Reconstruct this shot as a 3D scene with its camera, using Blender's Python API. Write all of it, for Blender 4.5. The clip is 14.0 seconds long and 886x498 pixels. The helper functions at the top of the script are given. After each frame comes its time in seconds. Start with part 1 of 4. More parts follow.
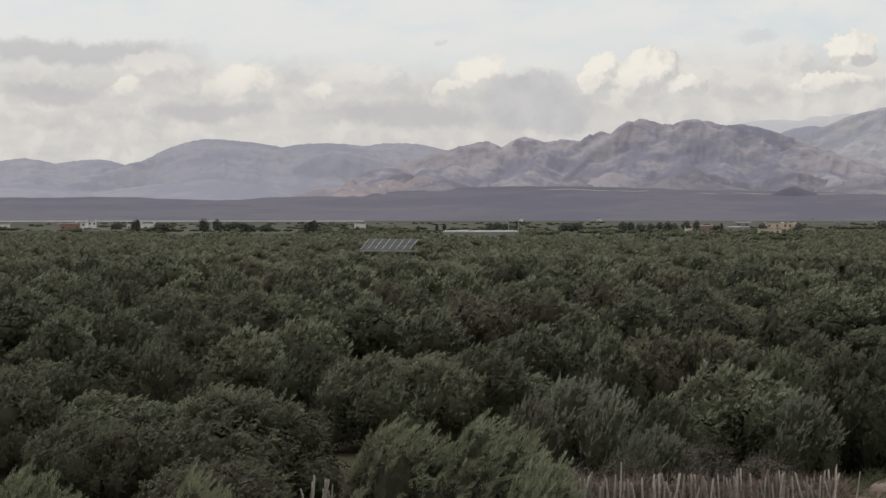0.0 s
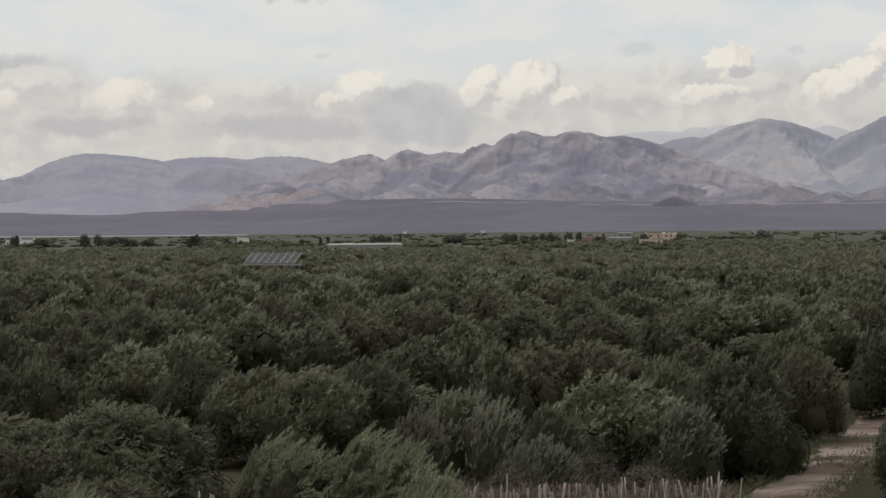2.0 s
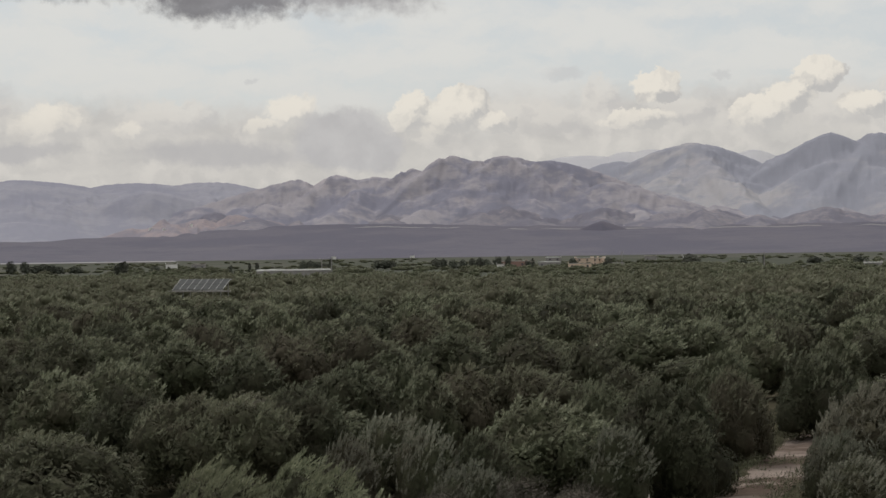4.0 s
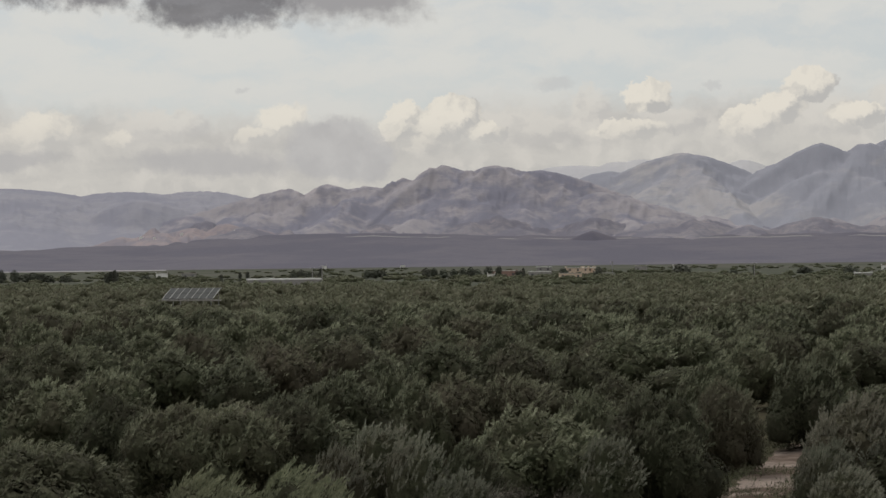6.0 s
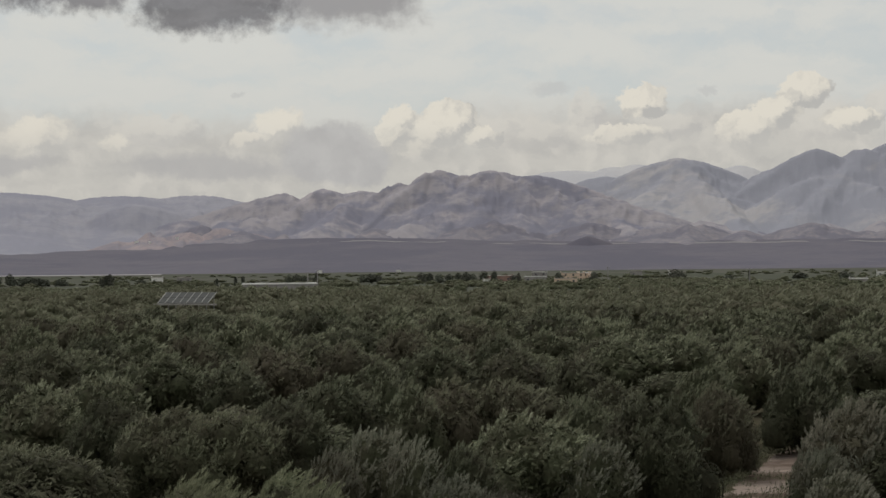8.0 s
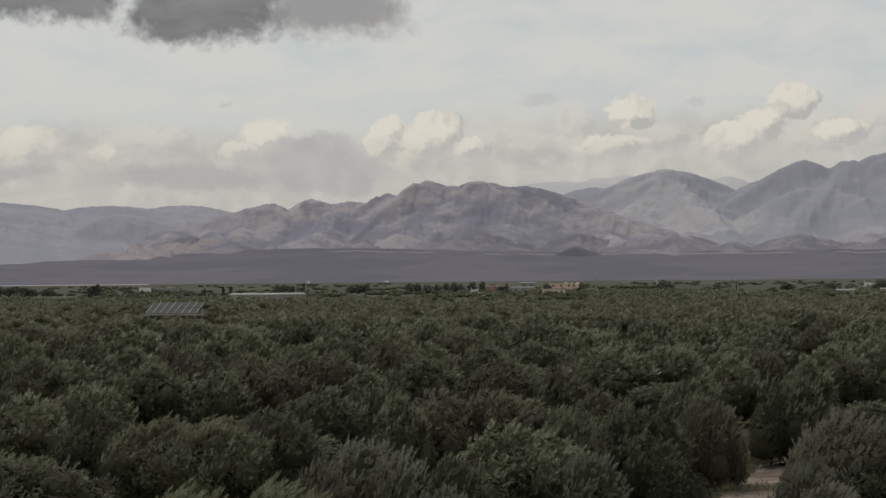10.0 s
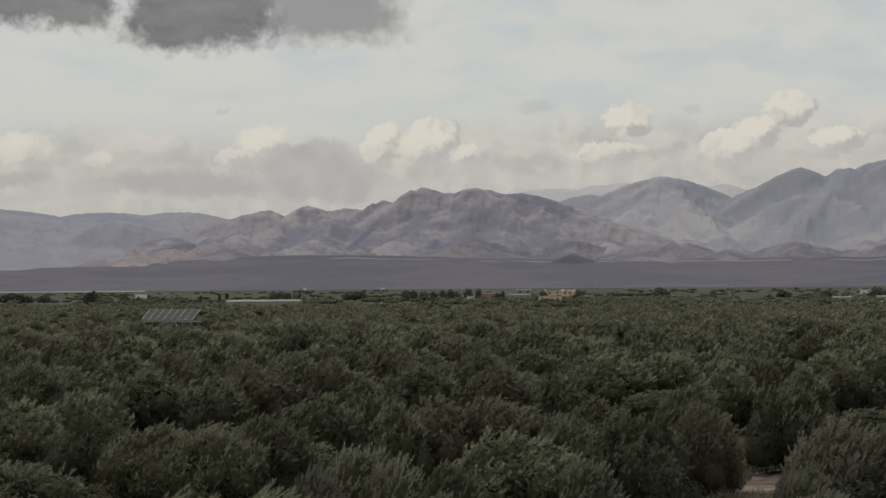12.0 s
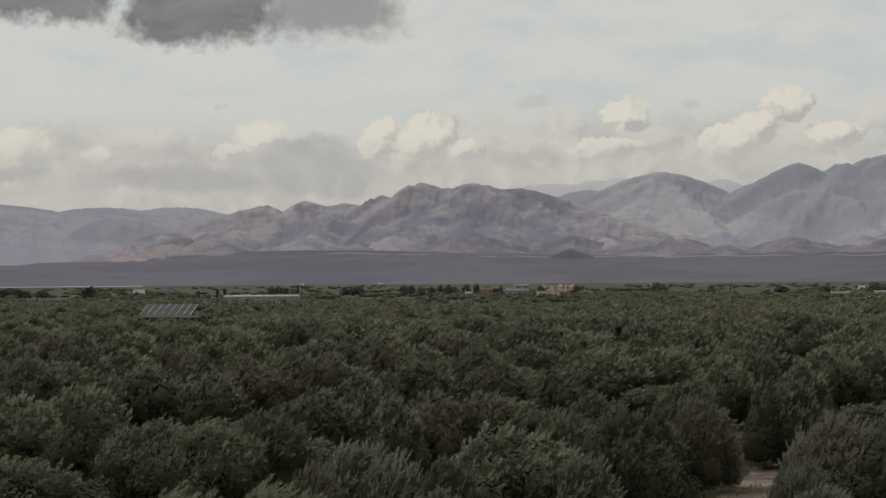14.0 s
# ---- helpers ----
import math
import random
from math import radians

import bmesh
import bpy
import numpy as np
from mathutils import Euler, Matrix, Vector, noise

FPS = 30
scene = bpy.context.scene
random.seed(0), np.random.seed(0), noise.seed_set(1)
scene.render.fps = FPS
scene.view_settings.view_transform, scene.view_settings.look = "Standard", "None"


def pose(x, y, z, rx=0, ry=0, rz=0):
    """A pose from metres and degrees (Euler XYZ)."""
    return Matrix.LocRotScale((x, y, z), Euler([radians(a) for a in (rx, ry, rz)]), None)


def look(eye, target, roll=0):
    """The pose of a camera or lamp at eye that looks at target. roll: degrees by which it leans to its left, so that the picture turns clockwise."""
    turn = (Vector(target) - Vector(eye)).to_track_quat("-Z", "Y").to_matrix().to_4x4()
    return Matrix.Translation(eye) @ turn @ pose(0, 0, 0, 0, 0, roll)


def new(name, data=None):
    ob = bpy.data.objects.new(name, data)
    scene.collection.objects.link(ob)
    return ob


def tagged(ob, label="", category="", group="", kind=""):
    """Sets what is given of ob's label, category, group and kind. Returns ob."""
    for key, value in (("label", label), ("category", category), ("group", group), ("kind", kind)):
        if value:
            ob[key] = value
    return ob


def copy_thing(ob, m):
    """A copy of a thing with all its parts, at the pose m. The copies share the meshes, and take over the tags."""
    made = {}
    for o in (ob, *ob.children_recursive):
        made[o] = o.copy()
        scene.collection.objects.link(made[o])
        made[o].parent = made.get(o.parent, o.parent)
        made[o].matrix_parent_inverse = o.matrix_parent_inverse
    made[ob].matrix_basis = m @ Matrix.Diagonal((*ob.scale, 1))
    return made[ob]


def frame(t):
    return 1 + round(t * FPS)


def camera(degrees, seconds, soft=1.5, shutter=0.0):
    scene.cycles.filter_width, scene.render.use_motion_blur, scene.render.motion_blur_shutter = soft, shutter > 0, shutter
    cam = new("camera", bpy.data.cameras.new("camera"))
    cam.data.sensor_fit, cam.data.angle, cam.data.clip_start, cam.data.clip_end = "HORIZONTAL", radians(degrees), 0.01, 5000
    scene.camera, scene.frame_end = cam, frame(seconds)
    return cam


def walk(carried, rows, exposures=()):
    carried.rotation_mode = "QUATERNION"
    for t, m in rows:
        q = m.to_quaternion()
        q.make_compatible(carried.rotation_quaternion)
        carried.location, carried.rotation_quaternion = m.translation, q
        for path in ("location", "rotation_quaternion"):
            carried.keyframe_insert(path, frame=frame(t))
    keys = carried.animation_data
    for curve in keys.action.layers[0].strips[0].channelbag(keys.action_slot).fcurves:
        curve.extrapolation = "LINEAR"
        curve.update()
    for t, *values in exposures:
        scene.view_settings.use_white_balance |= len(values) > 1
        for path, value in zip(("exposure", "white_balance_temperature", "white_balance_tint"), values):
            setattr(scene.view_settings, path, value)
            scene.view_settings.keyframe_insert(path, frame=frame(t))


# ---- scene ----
# ---- camera ----
cam = camera(27.54, 14.0, soft=1.5)
EYE = Vector((0.0, 0.0, 11.5))
# seconds, heading east of +Y, tilt and lean in degrees
PATH = [
    (0.0, -0.004, -1.098, 0.000),
    (0.5, 0.303, -0.923, 0.030),
    (1.0, 1.147, -0.653, -0.113),
    (1.5, 2.475, -0.633, -0.413),
    (2.0, 3.673, -0.713, -0.486),
    (2.5, 4.375, -0.310, -0.622),
    (3.0, 4.934, -0.150, -0.705),
    (3.5, 5.542, -0.077, -0.724),
    (4.0, 5.916, 0.060, -0.790),
    (6.5, 6.230, 0.405, -0.656),
    (7.0, 6.241, 0.458, -0.652),
    (9.5, 6.642, 0.686, -0.414),
    (10.0, 6.740, 0.838, -0.457),
    (10.5, 6.789, 0.838, -0.399),
    (11.0, 6.825, 0.910, -0.389),
    (11.5, 6.831, 0.970, -0.431),
    (12.0, 6.859, 1.061, -0.382),
    (12.5, 6.868, 1.094, -0.362),
    (13.0, 6.900, 0.961, -0.373),
    (13.5, 6.913, 0.910, -0.366),
    (14.0, 6.922, 0.906, -0.372),
]


def gaze(heading, tilt, lean):
    a, e = radians(heading), radians(tilt)
    way = Vector((math.sin(a) * math.cos(e), math.cos(a) * math.cos(e), math.sin(e)))
    return look(EYE, EYE + way, lean)


walk(cam, [(t, gaze(h, e, r)) for t, h, e, r in PATH],
     [(0.0, 0.17, 6420, 10), (1.5, 0.11, 6430, 10), (3.0, 0.05, 6450, 10), (4.0, 0.01, 6490, 10), (6.5, -0.07, 6550, 9), (9.5, -0.15, 6570, 8),
      (12.5, -0.2, 6570, 8), (14.0, -0.18, 6570, 8)])

# ---- light ----
SUN_ELEVATION, SUN_HEADING = 60.0, -40.0
sun = new("sun", bpy.data.lights.new("sun", "SUN"))
sun.data.energy, sun.data.angle, sun.data.color = 1.45, radians(16), (1.0, 0.95, 0.88)
_a, _e = radians(SUN_HEADING), radians(SUN_ELEVATION)
sun.matrix_world = look((0, 0, 60), Vector((0, 0, 60)) - Vector((math.sin(_a) * math.cos(_e), math.cos(_a) * math.cos(_e), math.sin(_e))))


class Graph:
    """Short hand for node trees."""

    def __init__(self, tree):
        self.tree = tree
        tree.nodes.clear()

    def put(self, socket, value):
        if isinstance(value, bpy.types.NodeSocket):
            self.tree.links.new(value, socket)
        elif value is not None:
            socket.default_value = value

    def node(self, kind, inputs=(), **settings):
        n = self.tree.nodes.new(kind)
        for key, value in settings.items():
            setattr(n, key, value)
        for key, value in (inputs.items() if isinstance(inputs, dict) else enumerate(inputs)):
            self.put(n.inputs[key], value)
        return n

    def math(self, op, a, b=None, c=None, clamp=False):
        return self.node("ShaderNodeMath", [v for v in (a, b, c) if v is not None], operation=op, use_clamp=clamp).outputs[0]

    def vec(self, op, a, b=None, out=0):
        return self.node("ShaderNodeVectorMath", [a] if b is None else [a, b], operation=op).outputs[out]

    def ramp(self, value, low, high, to_low=0.0, to_high=1.0):
        return self.node("ShaderNodeMapRange", [value, low, high, to_low, to_high], interpolation_type="SMOOTHSTEP").outputs[0]

    def mix(self, fac, a, b):
        n = self.node("ShaderNodeMix", {0: fac, 6: a, 7: b}, data_type="RGBA")
        return n.outputs[2]

    def noise(self, vector, scale, detail=4.0, rough=0.55, out=0):
        return self.node("ShaderNodeTexNoise", {"Vector": vector, "Scale": scale, "Detail": detail, "Roughness": rough}).outputs[out]


def build_sky():
    world = bpy.data.worlds.new("sky")
    scene.world = world
    world.use_nodes = True
    g = Graph(world.node_tree)
    way = g.node("ShaderNodeTexCoord").outputs["Generated"]
    x, y, z = g.node("ShaderNodeSeparateXYZ", [way]).outputs
    heading = g.math("MULTIPLY", g.math("ARCTAN2", x, y), 57.2958)
    height = g.math("MULTIPLY", g.math("ARCSINE", z), 57.2958)
    flat = g.node("ShaderNodeCombineXYZ", [heading, height, 0.0]).outputs[0]
    # billowing edges: the flat sky coordinates are shifted by two sizes of noise
    big = g.noise(flat, 0.45, 3.0, 0.5, 1)
    small = g.noise(flat, 1.9, 6.0, 0.62, 1)
    warp = g.vec("ADD", g.vec("SCALE", g.vec("SUBTRACT", big, (0.5, 0.5, 0.5))), g.vec("MULTIPLY", g.vec("SUBTRACT", small, (0.5, 0.5, 0.5)), (0.62, 0.5, 0.0)))
    for n in g.tree.nodes:
        if n.type == "VECT_MATH" and n.operation == "SCALE":
            n.inputs["Scale"].default_value = 0.75
    curl = g.noise(flat, 5.5, 4.0, 0.6, 1)
    soft = g.vec("ADD", g.vec("ADD", flat, warp), g.vec("MULTIPLY", g.vec("SUBTRACT", curl, (0.5, 0.5, 0.5)), (0.32, 0.26, 0.0)))
    stretch = g.vec("MULTIPLY", soft, (0.35, 1.0, 1.0))
    mottle = g.noise(stretch, 0.8, 5.0, 0.55)
    fine = g.noise(soft, 1.3, 4.0, 0.5)
    # round billows, lit from the upper left
    def cells(vector):
        return g.node("ShaderNodeTexVoronoi", {"Vector": vector, "Scale": 1.6, "Smoothness": 0.5, "Detail": 2.0, "Roughness": 0.5, "Lacunarity": 2.2},
                      feature="SMOOTH_F1", normalize=True).outputs["Distance"]

    round_ = cells(soft)
    billow = g.math("SUBTRACT", cells(g.vec("ADD", soft, (-0.16, 0.2, 0.0))), round_)

    clear = g.node("ShaderNodeTexSky", sky_type="NISHITA", sun_disc=False, sun_elevation=radians(SUN_ELEVATION),
                   sun_rotation=radians(SUN_HEADING)).outputs[0]
    blue = g.vec("SCALE", clear)
    for n in g.tree.nodes:
        if n.type == "VECT_MATH" and n.operation == "SCALE" and not n.inputs["Scale"].default_value == 0.75:
            n.inputs["Scale"].default_value = 0.10
    # high thin overcast, brighter overhead
    veil = g.mix(g.ramp(height, 0.0, 7.0), (0.60, 0.58, 0.55, 1), (0.70, 0.695, 0.665, 1))
    veil = g.mix(g.ramp(height, 11.0, 75.0), veil, (1.7, 1.7, 1.67, 1))
    veil = g.mix(g.math("MULTIPLY", g.ramp(mottle, 0.35, 0.7), 0.35), veil, (0.60, 0.615, 0.615, 1))
    sky = g.mix(g.ramp(mottle, 0.42, 0.72, 0.96, 0.72), blue, veil)

    rag = g.math("MULTIPLY", g.math("SUBTRACT", g.noise(flat, 1.5, 7.0, 0.6), 0.5), 0.55)
    streak = g.noise(g.vec("MULTIPLY", soft, (0.25, 1.2, 1.0)), 1.2, 5.0, 0.55)

    def puff(a, e, across, up):
        d = g.vec("MULTIPLY", g.vec("SUBTRACT", soft, (a, e, 0.0)), (1.0 / across, 1.0 / up, 0.0))
        return g.math("SUBTRACT", 1.0, g.vec("LENGTH", d, out=1))

    def shelf(a, e, across, up):
        """A flat-bottomed layer."""
        d = g.vec("ABSOLUTE", g.vec("MULTIPLY", g.vec("SUBTRACT", soft, (a, e, 0.0)), (1.0 / across, 1.0 / up, 0.0)))
        dx, dy, _ = g.node("ShaderNodeSeparateXYZ", [d]).outputs
        return g.math("SUBTRACT", 1.0, g.math("SMOOTH_MAX", dx, dy, 0.7))

    def bank(puffs):
        field = puffs[0]
        for p in puffs[1:]:
            field = g.math("SMOOTH_MAX", field, p, 0.12)
        return field

    def lay(under, field, edge, colour, cover=1.0, ragged=1.0):
        return g.mix(g.math("MULTIPLY", g.ramp(g.math("MULTIPLY_ADD", rag, ragged, field), -0.02, edge), cover), under, colour)

    # a pale grey deck low over the mountains, its upper edge lumpy
    deck = bank([shelf(-9, 2.9, 9.0, 2.3), shelf(2.0, 2.7, 8.0, 2.1), shelf(-26, 2.9, 12, 2.4), shelf(13.5, 2.9, 9.0, 2.5), shelf(27, 2.8, 9, 2.3)])
    grey = g.mix(g.ramp(streak, 0.25, 0.75), (0.50, 0.485, 0.465, 1), (0.60, 0.577, 0.54, 1))
    sky = lay(sky, deck, 0.4, g.mix(g.ramp(fine, 0.4, 0.75), grey, (0.64, 0.612, 0.57, 1)), 0.94, 0.35)
    streaks = bank([shelf(-11.5, 5.05, 4.6, 0.5), puff(-12.0, 3.75, 1.8, 0.4), puff(-7.5, 3.25, 2.4, 0.4), puff(-1.0, 3.1, 3.6, 0.6), puff(-16.5, 4.3, 2.0, 0.6)])
    sky = lay(sky, streaks, 0.6, (0.455, 0.445, 0.445, 1), 0.75)

    # sunlit heads of the cumulus: bright to the upper left, shaded to the lower right
    def cumulus(spots, edge, cover, under, shade=(0.50, 0.49, 0.475, 1), bright=(0.785, 0.738, 0.655, 1)):
        heap = g.math("MULTIPLY_ADD", round_, -1.0, 0.40)
        field = g.math("ADD", bank([puff(*p) for p in spots]), heap)
        away = g.math("ADD", bank([puff(a + 0.35 * w, e - 0.5 * u, w, u) for a, e, w, u in spots]), heap)
        light = g.math("ADD", g.math("SUBTRACT", field, away), g.math("MULTIPLY", billow, -2.2))
        light = g.math("ADD", light, g.math("MULTIPLY", g.math("SUBTRACT", fine, 0.5), 0.9))
        tone = g.mix(g.ramp(light, -0.5, 0.5), shade, bright)
        foot = g.ramp(height, 3.0, 4.7, 0.1, 1.0)
        return lay(under, field, edge, tone, g.math("MULTIPLY", foot, cover), 0.8)

    SOFT = (0.56, 0.545, 0.52, 1)
    sky = cumulus([(8.3, 4.1, 1.3, 0.7), (9.4, 4.2, 1.3, 0.6), (10.9, 4.1, 1.3, 0.6), (18.4, 4.3, 1.2, 0.7), (22.0, 4.4, 1.4, 0.8), (10.9, 4.9, 0.8, 0.6), (13.6, 4.4, 1.1, 0.45), (20.6, 5.0, 1.2, 0.6), (24.0, 4.6, 1.6, 0.9), (15.2, 4.0, 1.2, 0.5),
                   (-2.6, 4.3, 1.5, 0.6), (-9.0, 4.6, 1.6, 0.45)], 0.4, 0.7, sky, (0.53, 0.515, 0.50, 1), (0.69, 0.66, 0.61, 1))
    sky = cumulus([(-6.2, 4.1, 1.3, 0.8), (-9.9, 3.9, 0.5, 0.4), (1.2, 4.5, 0.85, 0.55), (0.3, 4.0, 0.6, 0.3), (-3.8, 3.8, 0.55, 0.35), (-12.4, 3.2, 1.2, 0.4)], 0.4, 0.9, sky, SOFT)
    # the broad shaded dome before the brightest cloud
    dome = bank([puff(2.9, 3.55, 1.9, 1.2), puff(3.6, 3.3, 1.4, 0.9)])
    sky = lay(sky, dome, 0.3, g.mix(g.ramp(fine, 0.2, 0.8), (0.46, 0.45, 0.45, 1), (0.525, 0.515, 0.51, 1)), 0.9, 0.6)
    sky = cumulus([(5.0, 4.35, 0.7, 0.75), (6.6, 4.5, 0.9, 0.65), (5.8, 4.1, 1.0, 0.55), (5.7, 3.8, 1.0, 0.5), (7.6, 4.0, 0.8, 0.4), (12.8, 5.15, 0.8, 0.5), (12.2, 4.1, 1.2, 0.35)], 0.16, 0.95, sky)
    sky = cumulus([(17.7, 5.35, 0.85, 0.55), (16.8, 4.6, 0.8, 0.5), (15.9, 4.2, 0.95, 0.55), (19.2, 4.45, 0.9, 0.35)], 0.16, 0.95, sky)
    wisps = bank([puff(-0.1, 5.35, 0.34, 0.16), puff(14.8, 5.45, 0.42, 0.14), puff(9.8, 5.6, 1.0, 0.3)])
    sky = lay(sky, wisps, 0.6, (0.53, 0.53, 0.53, 1), 0.5)
    # dark flat cloud overhead
    tail = bank([shelf(3.1, 8.9, 3.0, 1.6)])
    sky = lay(sky, tail, 0.5, (0.30, 0.29, 0.30, 1), 0.85, 1.25)
    dark = bank([shelf(-0.8, 8.8, 2.6, 1.65), shelf(-5.6, 9.3, 2.6, 1.55), shelf(1.0, 11.8, 12.0, 2.4)])
    sky = lay(sky, dark, 0.34, g.mix(g.ramp(streak, 0.3, 0.7), (0.17, 0.165, 0.175, 1), (0.25, 0.243, 0.255, 1)), 0.93, 1.25)
    out = g.node("ShaderNodeBackground", [sky, 1.0])
    g.node("ShaderNodeOutputWorld", [out.outputs[0]])


build_sky()


# ---- materials ----
def material(name, build):
    m = bpy.data.materials.new(name)
    m.use_nodes = True
    g = Graph(m.node_tree)
    shader = build(g)
    g.node("ShaderNodeOutputMaterial", [shader])
    return m


def principled(g, colour, rough=0.9, normal=None, **more):
    return g.node("ShaderNodeBsdfPrincipled", {"Base Color": colour, "Roughness": rough, "Normal": normal, **more}).outputs[0]


def bump(g, height, strength, distance):
    return g.node("ShaderNodeBump", {"Height": height, "Strength": strength, "Distance": distance}).outputs[0]


def place(g):
    return g.node("ShaderNodeTexCoord").outputs["Object"]


def leaves(name, dark, pale, dry):
    """Foliage: each leaf or clump its own tone, leafy grain on the clumps, each tree its own cast."""
    def build(g):
        leaf = g.node("ShaderNodeNewGeometry").outputs["Random Per Island"]
        tree = g.node("ShaderNodeObjectInfo").outputs["Random"]
        where = g.node("ShaderNodeNewGeometry").outputs["Position"]
        spot = g.noise(where, 0.11, 3.0)
        clump, grain = g.noise(where, 0.9, 3.0, 0.6), g.noise(where, 3.2, 3.0, 0.6)
        tone = g.math("ADD", g.math("MULTIPLY", leaf, 0.5), g.math("MULTIPLY", g.ramp(grain, 0.3, 0.7), 0.5))
        colour = g.mix(tone, dark, pale)
        colour = g.mix(g.ramp(clump, 0.40, 0.70, 0.0, 0.45), colour, dry)
        colour = g.mix(g.ramp(spot, 0.45, 0.72, 0.0, 0.5), colour, dry)
        colour = g.mix(g.ramp(g.math("FRACT", g.math("MULTIPLY", tree, 3.77)), 0.62, 1.0, 0.0, 0.6), colour, dry)
        shade = g.math("MULTIPLY_ADD", g.math("FRACT", g.math("MULTIPLY", tree, 7.31)), 0.48, 0.71)
        colour = g.node("ShaderNodeVectorMath", {0: colour, "Scale": shade}, operation="SCALE").outputs[0]
        relief = bump(g, g.math("ADD", grain, g.math("MULTIPLY", clump, 1.5)), 0.4, 0.14)
        body = principled(g, colour, 0.8, relief, **{"Specular IOR Level": 0.12})
        thin = g.node("ShaderNodeBsdfTranslucent", [colour]).outputs[0]
        return g.node("ShaderNodeMixShader", [0.1, body, thin]).outputs[0]
    return material(name, build)


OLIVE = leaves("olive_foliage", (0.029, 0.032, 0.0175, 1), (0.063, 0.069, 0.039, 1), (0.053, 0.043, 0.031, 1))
# Far crowns: leaf colour lightened to paint in haze; the track weeds share it.
HAZE_PALED = leaves("haze_paled_foliage", (0.040, 0.046, 0.025, 1), (0.104, 0.114, 0.067, 1), (0.080, 0.070, 0.049, 1))
# Silvery young leaves, paled further to paint light onto the crown tops.
TIPS = leaves("silvery_lit_shoots", (0.080, 0.088, 0.052, 1), (0.315, 0.33, 0.235, 1), (0.125, 0.115, 0.082, 1))
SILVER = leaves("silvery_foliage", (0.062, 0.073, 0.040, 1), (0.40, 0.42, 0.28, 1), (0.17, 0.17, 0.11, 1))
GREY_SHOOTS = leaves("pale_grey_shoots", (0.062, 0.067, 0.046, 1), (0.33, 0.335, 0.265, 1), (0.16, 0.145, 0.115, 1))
# Village trees: leaf colour greyed and lifted a little for haze.
DARK_LEAF = leaves("dark_foliage", (0.046, 0.052, 0.040, 1), (0.088, 0.096, 0.072, 1), (0.065, 0.064, 0.053, 1))


def _bark(g):
    p = place(g)
    grain = g.noise(g.vec("MULTIPLY", p, (9.0, 9.0, 1.6)), 2.0, 6.0, 0.65)
    return principled(g, g.mix(g.ramp(grain, 0.3, 0.7), (0.045, 0.038, 0.03, 1), (0.16, 0.14, 0.115, 1)), 0.95, bump(g, grain, 0.7, 0.04))


BARK = material("olive_bark", _bark)


def _soil(g):
    p = place(g)
    wide, fine = g.noise(p, 0.05, 4.0), g.noise(p, 1.3, 8.0, 0.65)
    colour = g.mix(g.ramp(wide, 0.35, 0.65), (0.035, 0.031, 0.022, 1), (0.058, 0.048, 0.036, 1))
    colour = g.mix(g.ramp(fine, 0.40, 0.66, 0.0, 0.85), colour, (0.04, 0.042, 0.024, 1))
    return principled(g, colour, 0.97, bump(g, fine, 0.6, 0.08), **{"Specular IOR Level": 0.0})


SOIL = material("orchard_soil", _soil)


def rock(name, base, scrub_shade, pale, size, stripe=0.0):
    def build(g):
        p = g.vec("MULTIPLY", place(g), (1.0, 1.3, 1.4))
        wide = g.noise(p, 1.0 / size, 5.0, 0.6)
        fine = g.noise(p, 9.0 / size, 7.0, 0.68)
        band = g.noise(p, 2.1 / size, 5.0, 0.6)
        # broad darker bluish patches: scrub together with painted cloud shadow
        colour = g.mix(g.ramp(wide, 0.47, 0.55), base, scrub_shade)
        colour = g.mix(g.ramp(band, 0.52, 0.72, 0.0, 0.75), colour, pale)
        colour = g.mix(g.ramp(g.noise(p, 4.5 / size, 4.0, 0.6), 0.50, 0.62, 0.0, 0.55), colour, scrub_shade)
        colour = g.mix(g.ramp(fine, 0.45, 0.68, 0.0, 0.55), colour, scrub_shade)
        return principled(g, colour, 0.98, bump(g, fine, 0.3, size * 0.02), **{"Specular IOR Level": 0.1})
    return material(name, build)


# Distance haze is painted into these colours: farther ranges come bluer and paler.
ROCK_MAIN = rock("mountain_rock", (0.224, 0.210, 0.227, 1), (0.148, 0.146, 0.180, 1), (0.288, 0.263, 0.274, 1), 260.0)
ROCK_WEST = rock("haze_blue_slopes", (0.208, 0.206, 0.236, 1), (0.182, 0.182, 0.218, 1), (0.232, 0.225, 0.246, 1), 240.0)
ROCK_EAST = rock("haze_paled_slopes", (0.258, 0.250, 0.262, 1), (0.200, 0.203, 0.236, 1), (0.292, 0.278, 0.286, 1), 420.0)
# The hindmost ridge is nearly washed out by the painted haze.
ROCK_FAR = rock("haze_bleached_slopes", (0.345, 0.340, 0.352, 1), (0.325, 0.322, 0.340, 1), (0.368, 0.360, 0.366, 1), 420.0)
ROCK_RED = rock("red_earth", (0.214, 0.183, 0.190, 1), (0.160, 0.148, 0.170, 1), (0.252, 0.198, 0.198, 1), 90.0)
# Foothills and plain hold a fainter blue-mauve haze in their colour.
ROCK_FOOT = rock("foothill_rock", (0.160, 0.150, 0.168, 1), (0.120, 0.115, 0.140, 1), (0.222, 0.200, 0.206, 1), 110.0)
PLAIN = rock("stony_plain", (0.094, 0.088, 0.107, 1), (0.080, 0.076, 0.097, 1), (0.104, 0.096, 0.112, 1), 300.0)


